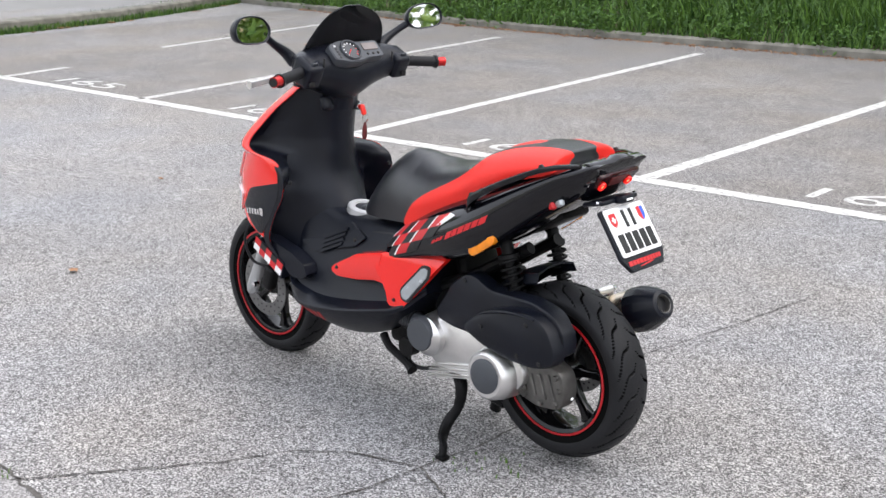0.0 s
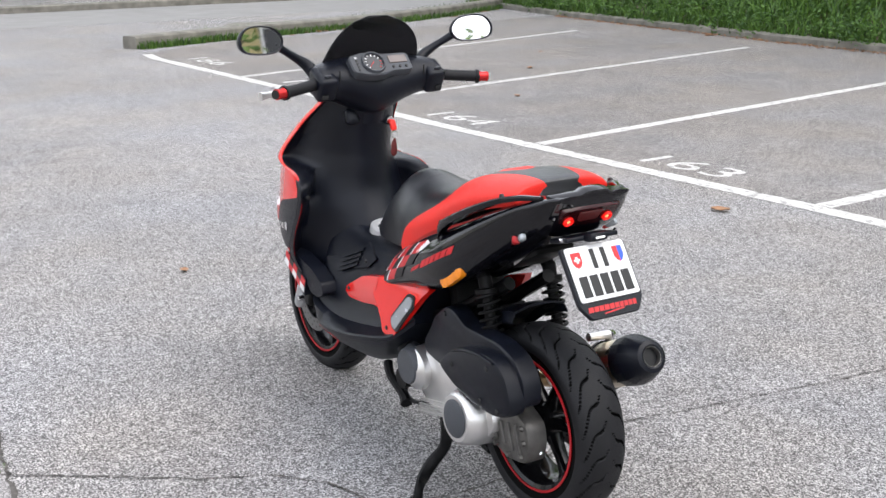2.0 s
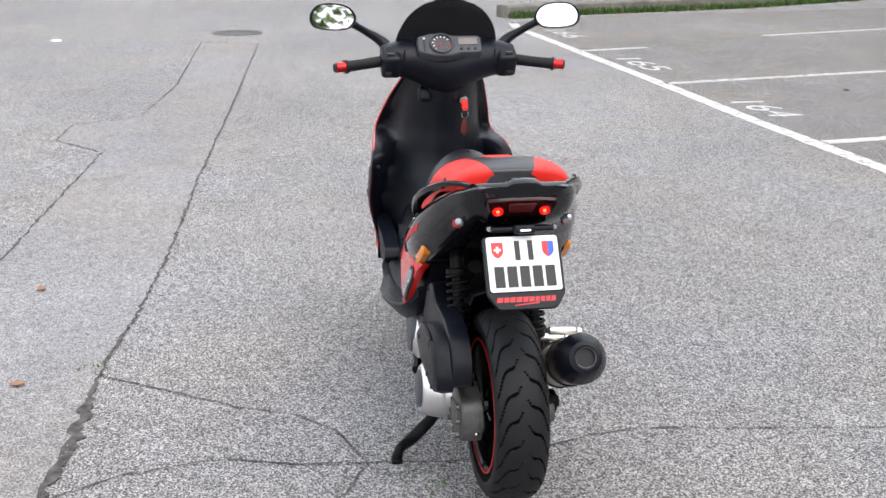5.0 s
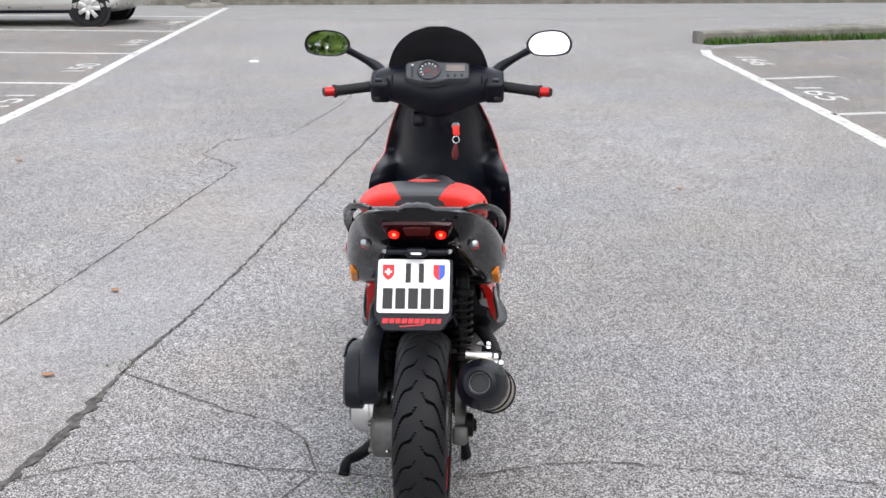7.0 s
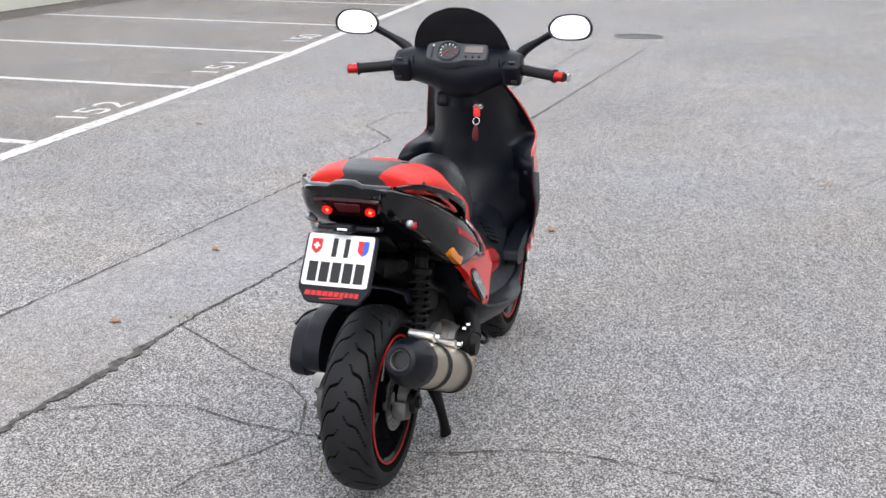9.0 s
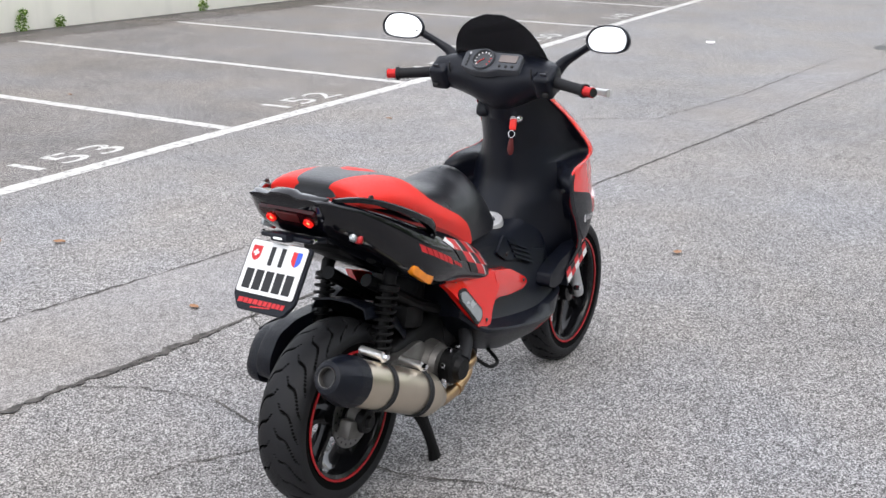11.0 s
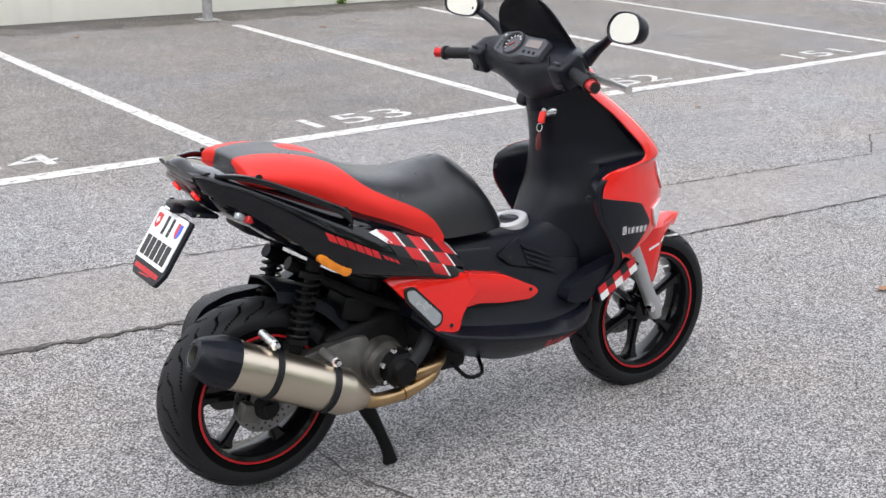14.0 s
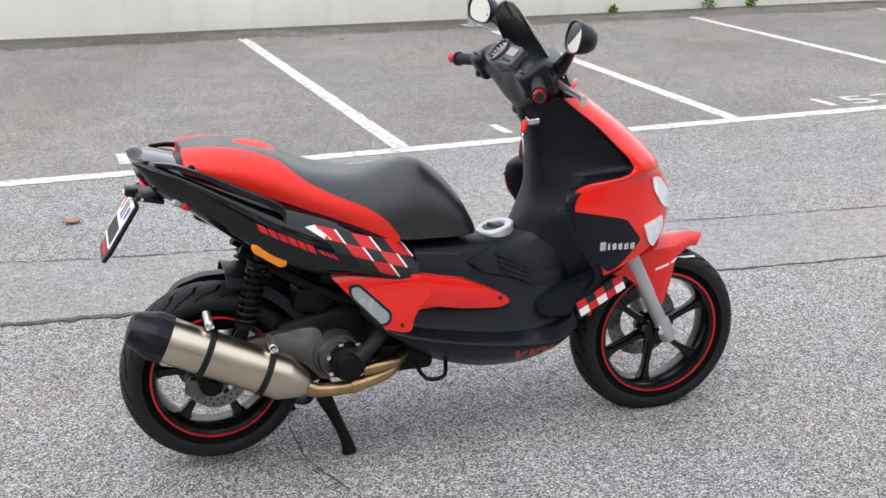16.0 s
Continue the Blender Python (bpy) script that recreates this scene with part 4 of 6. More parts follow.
# number plate on its holder; the writing stays plain bars
pl_u, pl_v = Vector((0, -1, 0)), Vector((0.55, 0, 0.835)).normalized()
PLATE = Matrix.Translation((-0.092, 0.006, 0.715)) @ Matrix((pl_u, pl_v, pl_u.cross(pl_v))).transposed().to_4x4()
holder = part("plate_holder", slab([(-0.092, 0.072), (0.092, 0.072), (0.092, -0.068), (0.068, -0.103), (-0.068, -0.103), (-0.092, -0.068)], 0.010, PLATE @ pose(0, -0.004, -0.008), 0.002, 0.008), PLASTIC, scooter, "black plate holder with a red dealer's mark")
plate = part("number_plate", slab([(-0.085, -0.066), (0.085, -0.066), (0.085, 0.066), (-0.085, 0.066)], 0.003, PLATE, 0.0006, 0.008), WHITE, scooter, "white number plate with two small shields")
for x in (-0.013, 0.018):
    part("plate_bar", slab([(x - 0.006, 0.008), (x + 0.006, 0.008), (x + 0.006, 0.055), (x - 0.006, 0.055)], 0.0012, PLATE @ pose(0, 0, 0.0022)), INK, plate)
for k in range(5):
    x = -0.060 + k * 0.0300
    part("plate_bar", slab([(x - 0.0115, -0.056), (x + 0.0115, -0.056), (x + 0.0115, -0.006), (x - 0.0115, -0.006)], 0.0012, PLATE @ pose(0, 0, 0.0022)), INK, plate)
shield = [(-0.0135, 0.018), (0.0135, 0.018), (0.0135, -0.006), (0.008, -0.015), (0, -0.02), (-0.008, -0.015), (-0.0135, -0.006)]
part("shield", slab(shield, 0.0012, PLATE @ pose(-0.060, 0.034, 0.0022)), RED_INK, plate, "red shield with a white cross")
part("cross", join(slab([(-0.008, -0.0028), (0.008, -0.0028), (0.008, 0.0028), (-0.008, 0.0028)], 0.0010, PLATE @ pose(-0.060, 0.034, 0.0032)), slab([(-0.0028, -0.008), (0.0028, -0.008), (0.0028, 0.008), (-0.0028, 0.008)], 0.0014, PLATE @ pose(-0.060, 0.034, 0.0032))), WHITE, plate)
part("shield", slab([(-0.0135, 0.018), (0, 0.018), (0, -0.02), (-0.008, -0.015), (-0.0135, -0.006)], 0.0012, PLATE @ pose(0.060, 0.034, 0.0022)), RED_INK, plate, "red half of a shield")
part("shield", slab([(0, 0.018), (0.0135, 0.018), (0.0135, -0.006), (0.008, -0.015), (0, -0.02)], 0.0012, PLATE @ pose(0.060, 0.034, 0.0022)), BLUE_INK, plate, "blue half of a shield")
x = -0.072
for k, w in enumerate((0.014, 0.012, 0.012, 0.013, 0.012, 0.012, 0.010, 0.010, 0.010, 0.010)):
    part("mark_bar", slab([(x, -0.006), (x + w, -0.006), (x + w + 0.002, 0.006), (x + 0.002, 0.006)], 0.001, PLATE @ pose(0, -0.084, -0.0025)), RED_INK, holder)
    x += w + 0.0025
part("mark_stroke", slab([(-0.03, -0.003), (0.028, 0.002), (0.028, 0.005), (-0.03, 0.0)], 0.001, PLATE @ pose(0, -0.096, -0.0025)), RED_INK, holder)
part("plate_bracket", join(block((0.07, 0.15, 0.012), (-0.015, 0, 0.778), 0.004, (0, 12, 0)), block((0.035, 0.05, 0.022), (-0.058, 0, 0.788), 0.007, (0, 12, 0))), PLASTIC, scooter, "black plate bracket")
part("plate_light", block((0.004, 0.026, 0.005), (-0.0765, 0, 0.790), 0.002, (0, 12, 0)), LED, scooter, "small white plate light")
for s in (1, -1):
    part("bolt", revolve([(0, 0), (0.006, 0), (0.006, 0.008), (0, 0.01)], (-0.04, s * 0.078, 0.786), "X", 10), CHROME, scooter)

# handlebar, cowl and instruments
cowl = []
for y, cx, cz, rx, rz in ((-0.205, 0.985, 1.050, 0.034, 0.036), (-0.185, 0.988, 1.050, 0.048, 0.048), (-0.14, 1.005, 1.048, 0.058, 0.058), (-0.09, 1.018, 1.040, 0.070, 0.070), (-0.045, 1.028, 1.028, 0.080, 0.084), (0, 1.032, 1.020, 0.082, 0.092), (0.045, 1.028, 1.028, 0.080, 0.084), (0.09, 1.018, 1.040, 0.070, 0.070), (0.14, 1.005, 1.048, 0.058, 0.058), (0.185, 0.988, 1.050, 0.048, 0.048), (0.205, 0.985, 1.050, 0.034, 0.036)):
    ring = []
    for k in range(24):
        a = 2 * math.pi * k / 24
        c, s = math.cos(a), math.sin(a)
        ring.append((cx + rx * (1 if c > 0 else -1) * abs(c) ** 0.8 + 0.3 * rz * abs(s), y, cz + rz * (1 if s > 0 else -1) * abs(s) ** 0.8))
    cowl.append([Vector(p) for p in ring])
bm = loft([list(r) for r in zip(*[catmull(list(col), 4) for col in zip(*cowl)])])
cowl_tree = tree_of(bm)
part("handlebar_cowl", bm, PLASTIC, scooter, "matt black handlebar cowl", 40)
part("steering_neck", tube([(1.045, 0, 1.0), (1.052, 0, 0.96), (1.06, 0, 0.92)], [0.070, 0.058, 0.055], 20, 2), PLASTIC, scooter, "black steering neck")
DASH_N = Vector((-0.72, 0, 0.69)).normalized()
DASH = Matrix.Translation((0.966, 0, 1.088)) @ Matrix((Vector((0, -1, 0)), Vector((0.69, 0, 0.72)).normalized(), DASH_N)).transposed().to_4x4()
dash = part("instrument_panel", slab([(-0.098, -0.028), (-0.05, -0.042), (0.0, -0.042), (0.03, -0.032), (0.100, -0.030), (0.100, 0.032), (0.02, 0.034), (-0.05, 0.044), (-0.10, 0.03)], 0.03, DASH, 0.004, 0.012), PLASTIC_GREY, scooter, "grey instrument panel")


def on_dash(profile, x, y, z, n=28):
    bm = revolve(profile, (0, 0, 0), "Z", n)
    bm.transform(DASH @ pose(x, y, z))
    return bm


part("dial_ring", on_dash([(0.031, 0.0), (0.036, 0.0), (0.038, 0.004), (0.036, 0.009), (0.033, 0.009), (0.031, 0.004)], -0.026, 0.001, 0.014), PLASTIC_GREY, dash, "grey ring of the rev counter")
dial = part("rev_counter", on_dash([(0.0, 0.003), (0.033, 0.003), (0.033, 0.0), (0, 0)], -0.026, 0.001, 0.014), DIAL, dash, "black rev counter with a red needle")
for k in range(11):
    a = radians(225 - 27 * k)
    part("dial_mark", slab([(0.022, -0.0012), (0.028, -0.0012), (0.028, 0.0012), (0.022, 0.0012)], 0.001, DASH @ pose(-0.026, 0.001, 0.0178, 0, 0, math.degrees(a))), WHITE if k < 8 else RED_INK, dial)
part("needle", slab([(-0.004, -0.0012), (0.024, -0.0006), (0.024, 0.0006), (-0.004, 0.0012)], 0.001, DASH @ pose(-0.026, 0.001, 0.0186, 0, 0, 225)), RED_INK, dial)
part("display", slab([(-0.030, -0.013), (0.030, -0.013), (0.030, 0.013), (-0.030, 0.013)], 0.004, DASH @ pose(0.057, 0.009, 0.016), 0.001, 0.003), LCD, dash, "brown liquid crystal display")
for x in (0.035, 0.057, 0.078):
    part("button", on_dash([(0, 0.004), (0.004, 0.003), (0.005, 0), (0, 0)], x, -0.018, 0.0155, 10), INK, dash)
for k in range(5):
    part("warning_lamp", on_dash([(0, 0.002), (0.004, 0.0015), (0.004, 0), (0, 0)], -0.078, 0.022 - k * 0.011, 0.0155, 10), INK if k else GREY_PAINT, dash)


def bar_side(s):
    part("grip", tube([(0.975, s * 0.20, 1.048), (0.955, s * 0.26, 1.042), (0.932, s * 0.322, 1.037)], [0.0175, 0.0165, 0.017], 16, 4), RUBBER, scooter, "black rubber grip")
    part("grip_flange", tube([(0.934, s * 0.318, 1.037), (0.931, s * 0.326, 1.0365)], 0.021, 16), RUBBER, scooter)
    e = part("bar_end", tube([(0.931, s * 0.326, 1.0365), (0.9265, s * 0.336, 1.036), (0.923, s * 0.352, 1.0355)], [0.017, 0.0145, 0.016], 16), RED_ALU, scooter, "red anodised bar end")
    part("end_cap", tube([(0.923, s * 0.352, 1.0355), (0.921, s * 0.356, 1.0353)], 0.013, 12), INK, e)
    part("brake_lever", tube([(1.045, s * 0.175, 1.035), (1.048, s * 0.23, 1.028), (1.05, s * 0.29, 1.022), (1.046, s * 0.335, 1.018), (1.042, s * 0.35, 1.017)], [0.008, 0.007, 0.006, 0.007, 0.009], 8, 3, flat=1.5), ALU, scooter, "silver brake lever")
    part("switch_block", block((0.084, 0.062, 0.078), (0.978, s * 0.180, 1.046), 0.014, (0, -30, 0), 3), PLASTIC, scooter, "black switch block")
    part("switch", block((0.006, 0.022, 0.016), (0.939, s * 0.184, 1.070), 0.003, (0, -40, 0)), PLASTIC_GREY, scooter)
    part("switch", block((0.008, 0.022, 0.018), (0.947, s * 0.19, 1.010), 0.005, (0, -10, 0)), INK, scooter)
    part("mirror_arm", tube([(1.045, s * 0.175, 1.07), (1.055, s * 0.20, 1.10), (1.05, s * 0.245, 1.128), (1.035, s * 0.285, 1.152), (1.028, s * 0.31, 1.165)], [0.021, 0.017, 0.012, 0.012, 0.014], 12, 4), PLASTIC, scooter, "black mirror arm")
    part("mirror_mount", block((0.07, 0.03, 0.02), (1.045, s * 0.165, 1.078), 0.008, (0, 10, s * 20)), CHROME, scooter, "bright mirror mount")
    outline = [p.to_2d() for p in catmull([(-0.073, -0.004, 0), (-0.050, 0.030, 0), (0.0, 0.042, 0), (0.048, 0.036, 0), (0.072, 0.006, 0), (0.062, -0.028, 0), (0.012, -0.040, 0), (-0.05, -0.036, 0)], 4, True)]
    outline = [Vector((p.x * s, p.y)) for p in outline]
    # normal looks back, a little up and inward
    nrm = Vector((-1, -s * 0.16, MIRROR_UP[s])).normalized()
    ux = Vector((0, 0, 1)).cross(nrm).normalized()
    uy = nrm.cross(ux)
    M = Matrix.Translation((1.012, s * 0.352, 1.178)) @ Matrix((ux, uy, nrm)).transposed().to_4x4()
    flip = [Vector((-p.x * (1 if ux.y > 0 else -1) * -1, p.y)) for p in outline]
    rings = [[(p.x * k, p.y * k, z) for p in flip] for k, z in ((0.25, -0.050), (0.6, -0.044), (0.88, -0.026), (1.0, -0.004), (1.0, 0.003), (0.97, 0.006), (0.90, 0.004), (0.88, 0.0))]
    bm = loft(rings)
    bm.transform(M)
    h = part("mirror", bm, PLASTIC, scooter, "black rear-view mirror", 50)
    bm = loft([[(p.x * 0.895, p.y * 0.885, 0.0012) for p in flip], [(p.x * 0.895, p.y * 0.885, 0.0018) for p in flip]])
    bm.transform(M)
    part("mirror_glass", bm, MIRROR, h, "clear mirror glass")


MIRROR_UP = {1: 0.12, -1: 0.20}
both(bar_side)

# smoked screen
def screen_x(y, z):
    return 1.135 - (z - 1.03) * 0.82 - 2.2 * y * y


rings = []
for i in range(13):
    t = i / 12
    hw = 0.168 * (1 - 0.14 * t) * (1 - t ** 3.2) ** 0.45 if t < 1 else 0.03
    z = 1.045 + 0.188 * t
    rings.append([Vector((screen_x(v * hw, z), v * hw, z)) for v in (-1 + k / 8 for k in range(17))])
bm = loft(rings, False, False)
ex = bmesh.ops.extrude_face_region(bm, geom=bm.faces[:])
for v in (g for g in ex["geom"] if isinstance(g, bmesh.types.BMVert)):
    v.co += Vector((0.0035, 0, 0.0015))
part("windscreen", bm, SMOKE, scooter, "small smoked dark windscreen", 40)
rings = []
for i in range(6):
    t = i / 5
    z = 0.985 + 0.085 * t
    hw = 0.125 + 0.028 * t
    rings.append([Vector((1.150 - (z - 1.0) * 0.35 - 2.4 * (v * hw) ** 2, v * hw, z)) for v in (-1 + k / 8 for k in range(17))])
bm = loft(rings, False, False)
ex = bmesh.ops.extrude_face_region(bm, geom=bm.faces[:])
for v in (g for g in ex["geom"] if isinstance(g, bmesh.types.BMVert)):
    v.co.x -= 0.03
part("cowl_front", bm, GLOSS, scooter, "gloss black front of the cowl with red trim", 40)
for s in (1, -1):
    part("cowl_trim", tube([(1.135, s * 0.09, 1.03), (1.115, s * 0.125, 1.02), (1.095, s * 0.14, 1.01)], [0.004, 0.006, 0.004], 8, 3), RED, scooter, "red trim of the cowl")
part("ignition_lock", revolve([(0, -0.012), (0.012, -0.012), (0.015, -0.006), (0.016, 0.02)], (1.018, -0.055, 0.915), "X", 20), CHROME, scooter, "chrome ignition lock")
part("hook", block((0.03, 0.045, 0.05), (1.03, 0.065, 0.935), 0.014, (0, 20, 0), 3), PLASTIC, scooter, "black bag hook")

for s in (1, -1):
    for q in ((1.262, s * 0.150, 0.815), (1.045, s * 0.212, 0.70), (1.14, s * 0.100, 0.945)):
        part("shield_screw", revolve([(0, -0.004), (0.006, -0.003), (0.007, 0.004)], q, "X", 12), INK, scooter)
    part("floor_screw", revolve([(0, 0.003), (0.006, 0.002), (0.007, -0.004)], (0.86, s * 0.205, 0.334), "Z", 12), INK, scooter)
    part("cable", tube([(1.06, s * 0.12, 1.02), (1.10, s * 0.11, 1.00), (1.10, s * 0.07, 0.965), (1.07, s * 0.05, 0.93)], 0.005, 8, 4), RUBBER, scooter)
    part("cowl_seam", tube([(0.945, s * 0.140, 1.085), (0.952, s * 0.141, 1.045), (0.985, s * 0.140, 1.003)], 0.0025, 6, 3), INK, scooter)

# key ring hanging from the lock
key = new("key_ring")
key.matrix_world = scooter.matrix_world
tagged(key, "ignition key with a red leather fob on a ring", "keys")
part("key_head", block((0.01, 0.022, 0.034), (0.998, -0.058, 0.902), 0.005, (0, 18, 12)), RED_VINYL, key, "red key head")
part("ring", tube([(0.99 + 0.002 * math.sin(a), -0.058 + 0.011 * math.cos(a), 0.874 + 0.011 * math.sin(a)) for a in (2 * math.pi * k / 16 for k in range(17))], 0.0013, 6), CHROME, key, "steel ring")
part("fob", tube([(0.99, -0.058, 0.862), (0.99, -0.056, 0.845), (0.99, -0.055, 0.82), (0.99, -0.055, 0.808)], [0.004, 0.009, 0.011, 0.005], 12, 3, flat=0.4), FOB, key, "dark red leather fob")

# fork, front mudguard
for s in (1, -1):
    part("fork_leg", spun([(0.0, 0.0), (0.017, 0.0), (0.021, 0.04), (0.022, 0.5), (0.024, 0.56), (0.024, 0.98), (0.0, 1.0)], (1.465, s * 0.082 - 0.01, 0.225), (1.315, s * 0.082 - 0.01, 0.52)), FORK, scooter, "silver fork leg")
    part("fork_foot", block((0.05, 0.026, 0.075), (1.448, s * 0.082 - 0.01, 0.262), 0.012, (0, -27, 0), 3), FORK, scooter)
    part("axle_nut", revolve([(0, s * 0.022), (0.010, s * 0.02), (0.013, 0.0)], (1.425, s * 0.085 - 0.01, 0.262), n=6), CHROME, scooter)
part("brake_caliper", block((0.05, 0.04, 0.085), (1.345, 0.078, 0.30), 0.012, (0, -20, 0), 3), ENGINE, scooter, "black front brake caliper")
part("brake_hose", tube([(1.35, 0.085, 0.34), (1.40, 0.11, 0.36), (1.43, 0.115, 0.43), (1.40, 0.10, 0.50), (1.36, 0.07, 0.55)], 0.005, 8, 5), RUBBER, scooter)
guard = []
for k in range(17):
    t = k / 16
    a = radians(160 - 98 * t)
    r = 0.282 + 0.014 * t + (0.02 * max(0, t - 0.8) / 0.2)
    w = 0.062 + 0.01 * math.sin(t * math.pi) - 0.055 * max(0, t - 0.75) / 0.25
    drop = 0.03 + 0.16 * math.exp(-((t - 0.62) / 0.20) ** 4)
    c = AXLE_F + Vector((r * math.cos(a), 0, r * math.sin(a)))
    dn = Vector((-math.cos(a), 0, -math.sin(a)))
    row = []
    for y, d in ((-w, drop), (-w, drop * 0.5), (-w * 0.97, 0.018), (-w * 0.75, 0.004), (-w * 0.35, -0.004), (0, -0.008), (w * 0.35, -0.004), (w * 0.75, 0.004), (w * 0.97, 0.018), (w, drop * 0.5), (w, drop)):
        row.append(c + dn * d + Vector((0, y, 0)))
    guard.append(row)
bm = loft(guard, False, False)
guard_tree = tree_of(bm)
ex = bmesh.ops.extrude_face_region(bm, geom=bm.faces[:])
for v in (g for g in ex["geom"] if isinstance(g, bmesh.types.BMVert)):
    v.co += (AXLE_F - v.co).normalized() * 0.004
mudguard = part("front_mudguard", bm, RED, scooter, "glossy red front mudguard with a beak", 40)
for s in (1, -1):
    for q in ([(1.40, 0.462), (1.48, 0.484), (1.535, 0.483), (1.535, 0.478), (1.48, 0.478), (1.40, 0.455)], [(1.445, 0.395), (1.49, 0.392), (1.49, 0.387), (1.445, 0.390)]):
        part("mudguard_stripe", drape(q, guard_tree, s, 0.0015, 0.002, 0.02, fallback=0.05), WHITE, mudguard, "thin white stripe")
for s in (1, -1):
    # checker strip on the wheel arch
    flat = lambda x, z: 0.209
    part("arch_panel", drape([(1.098, 0.428), (1.222, 0.492), (1.262, 0.468), (1.116, 0.370)], front_tree, s, 0.0, 0.03, 0.03, 0.006, depth=flat), PLASTIC, scooter, "black lower edge of the fairing")
    u, v = Vector((0.0265, 0.0142)), Vector((0.0085, -0.0205))
    for i in range(5):
        for j in range(2):
            p = Vector((1.103, 0.423)) + u * i + v * j
            m = RED_INK if (i + j) % 2 == 0 else (WHITE, INK)[i % 2]
            part("arch_checker", drape([p, p + u, p + u + v, p + v], front_tree, s, 0.002, 0.002, 0.05, depth=flat), m, scooter, "checker graphic on the wheel arch")
    part("arch_cover", tube([(1.07, s * 0.165, 0.385), (1.13, s * 0.17, 0.430), (1.20, s * 0.172, 0.490)], [0.024, 0.026, 0.024], 10, 2), PLASTIC, scooter, "black lower edge of the fairing")
part("wheel_arch", block((0.05, 0.22, 0.30), (1.135, 0, 0.46), 0.02, (0, 12, 0)), PLASTIC, scooter, "black inner wheel arch")

# engine, transmission and exhaust
def side_slab(poly, y0, y1, bevel=0.012, rnd=0.02):
    """A casting of an outline in the side view (x, z) between two depths, its outer edge rounded; y1 is the outer face."""
    M = Matrix(((1, 0, 0, 0), (0, 0, 1, 0), (0, 1, 0, 0), (0, 0, 0, 1)))
    pts = round_poly(poly, rnd)
    c = sum(pts, Vector((0, 0))) / len(pts)
    d = 1 if y1 > y0 else -1
    rings = []
    for sh, y in ((0, y0), (0, y1 - d * bevel), (bevel * 0.3, y1 - d * bevel * 0.3), (bevel, y1)):
        rings.append([Vector(((p - (p - c).normalized() * sh).x, y, (p - (p - c).normalized() * sh).y)) for p in pts])
    return loft(rings)


part("crankcase", side_slab([(0.53, 0.36), (0.55, 0.30), (0.50, 0.235), (0.42, 0.215), (0.24, 0.212), (0.165, 0.232), (0.14, 0.275), (0.165, 0.33), (0.25, 0.37), (0.40, 0.40)], 0.075, 0.150, 0.02, 0.03), ALU, scooter, "silver cast transmission case")
part("transmission_drum", spun([(0.0, 1.0), (0.060, 1.0), (0.070, 0.9), (0.078, 0.5), (0.080, 0.0)], (0.245, 0.10, 0.268), (0.245, 0.198, 0.272), 40), ALU, scooter, "silver drum of the transmission cover")
part("drum_cap", spun([(0.0, 1.0), (0.042, 1.0), (0.050, 0.7), (0.051, 0.0)], (0.245, 0.19, 0.272), (0.245, 0.205, 0.2725), 36), PLASTIC_GREY, scooter, "dark grey round cap")
part("front_drum", spun([(0.0, 1.0), (0.040, 1.0), (0.058, 0.8), (0.064, 0.0)], (0.50, 0.10, 0.318), (0.50, 0.185, 0.318), 36), ALU, scooter, "silver front of the transmission case")
part("clutch_cap", spun([(0.0, 1.0), (0.046, 1.0), (0.052, 0.7), (0.053, 0.0)], (0.51, 0.16, 0.325), (0.51, 0.19, 0.325), 32), PLASTIC_GREY, scooter, "dark grey intake cover")
part("intake_hose", tube([(0.50, 0.15, 0.33), (0.58, 0.13, 0.335), (0.66, 0.10, 0.33)], [0.034, 0.032, 0.032], 16, 3), PLASTIC_GREY, scooter, "grey intake duct")
for k in range(7):
    x = 0.575 + k * 0.011
    part("bellows_rib", revolve([(0.028, -0.003), (0.037, -0.002), (0.037, 0.002), (0.028, 0.003)], (x, 0.130 - (x - 0.575) * 0.37, 0.335), "X", 20), RUBBER, scooter)
for k in range(6):
    part("cooling_fin", block((0.24 - k * 0.01, 0.012, 0.004), (0.40, 0.145 + (k % 2) * 0.004, 0.212 + k * 0.008), 0.001, (0, 12, 0)), ALU, scooter)
part("gearbox", side_slab([(0.20, 0.31), (0.21, 0.225), (0.12, 0.195), (0.04, 0.205), (0.02, 0.25), (0.03, 0.31), (0.10, 0.345)], 0.072, 0.128, 0.012, 0.02), ALU_DIRTY, scooter, "stained aluminium gearbox end")
for p in ((0.05, 0.225), (0.04, 0.265), (0.05, 0.30), (0.10, 0.215), (0.155, 0.225)):
    part("gearbox_bolt", revolve([(0, 0.010), (0.007, 0.009), (0.008, 0)], (p[0], 0.128, p[1]), n=6), ALU_DIRTY, scooter)
for k in range(4):
    part("gearbox_rib", block((0.012, 0.014, 0.085 - 0.012 * k), (0.065 + 0.032 * k, 0.127, 0.262), 0.003, (0, 18, 0)), ALU_DIRTY, scooter)
part("mudguard_stay", tube([(0.12, 0.085, 0.36), (0.06, 0.09, 0.30), (0.03, 0.085, 0.23)], 0.007, 8, 3), CHROME, scooter)
ab = [(0.455, 0.385), (0.462, 0.410), (0.420, 0.470), (0.402, 0.500), (0.345, 0.542), (0.305, 0.540), (0.255, 0.514), (0.10, 0.512), (0.03, 0.490), (-0.008, 0.440), (-0.012, 0.385), (0.05, 0.352), (0.16, 0.345), (0.30, 0.365), (0.40, 0.372)]
airbox = part("air_filter_box", side_slab([(x + 0.012, z - 0.006) for x, z in ab], 0.105, 0.156, 0.012, 0.02), PLASTIC, scooter, "matt black air filter box")
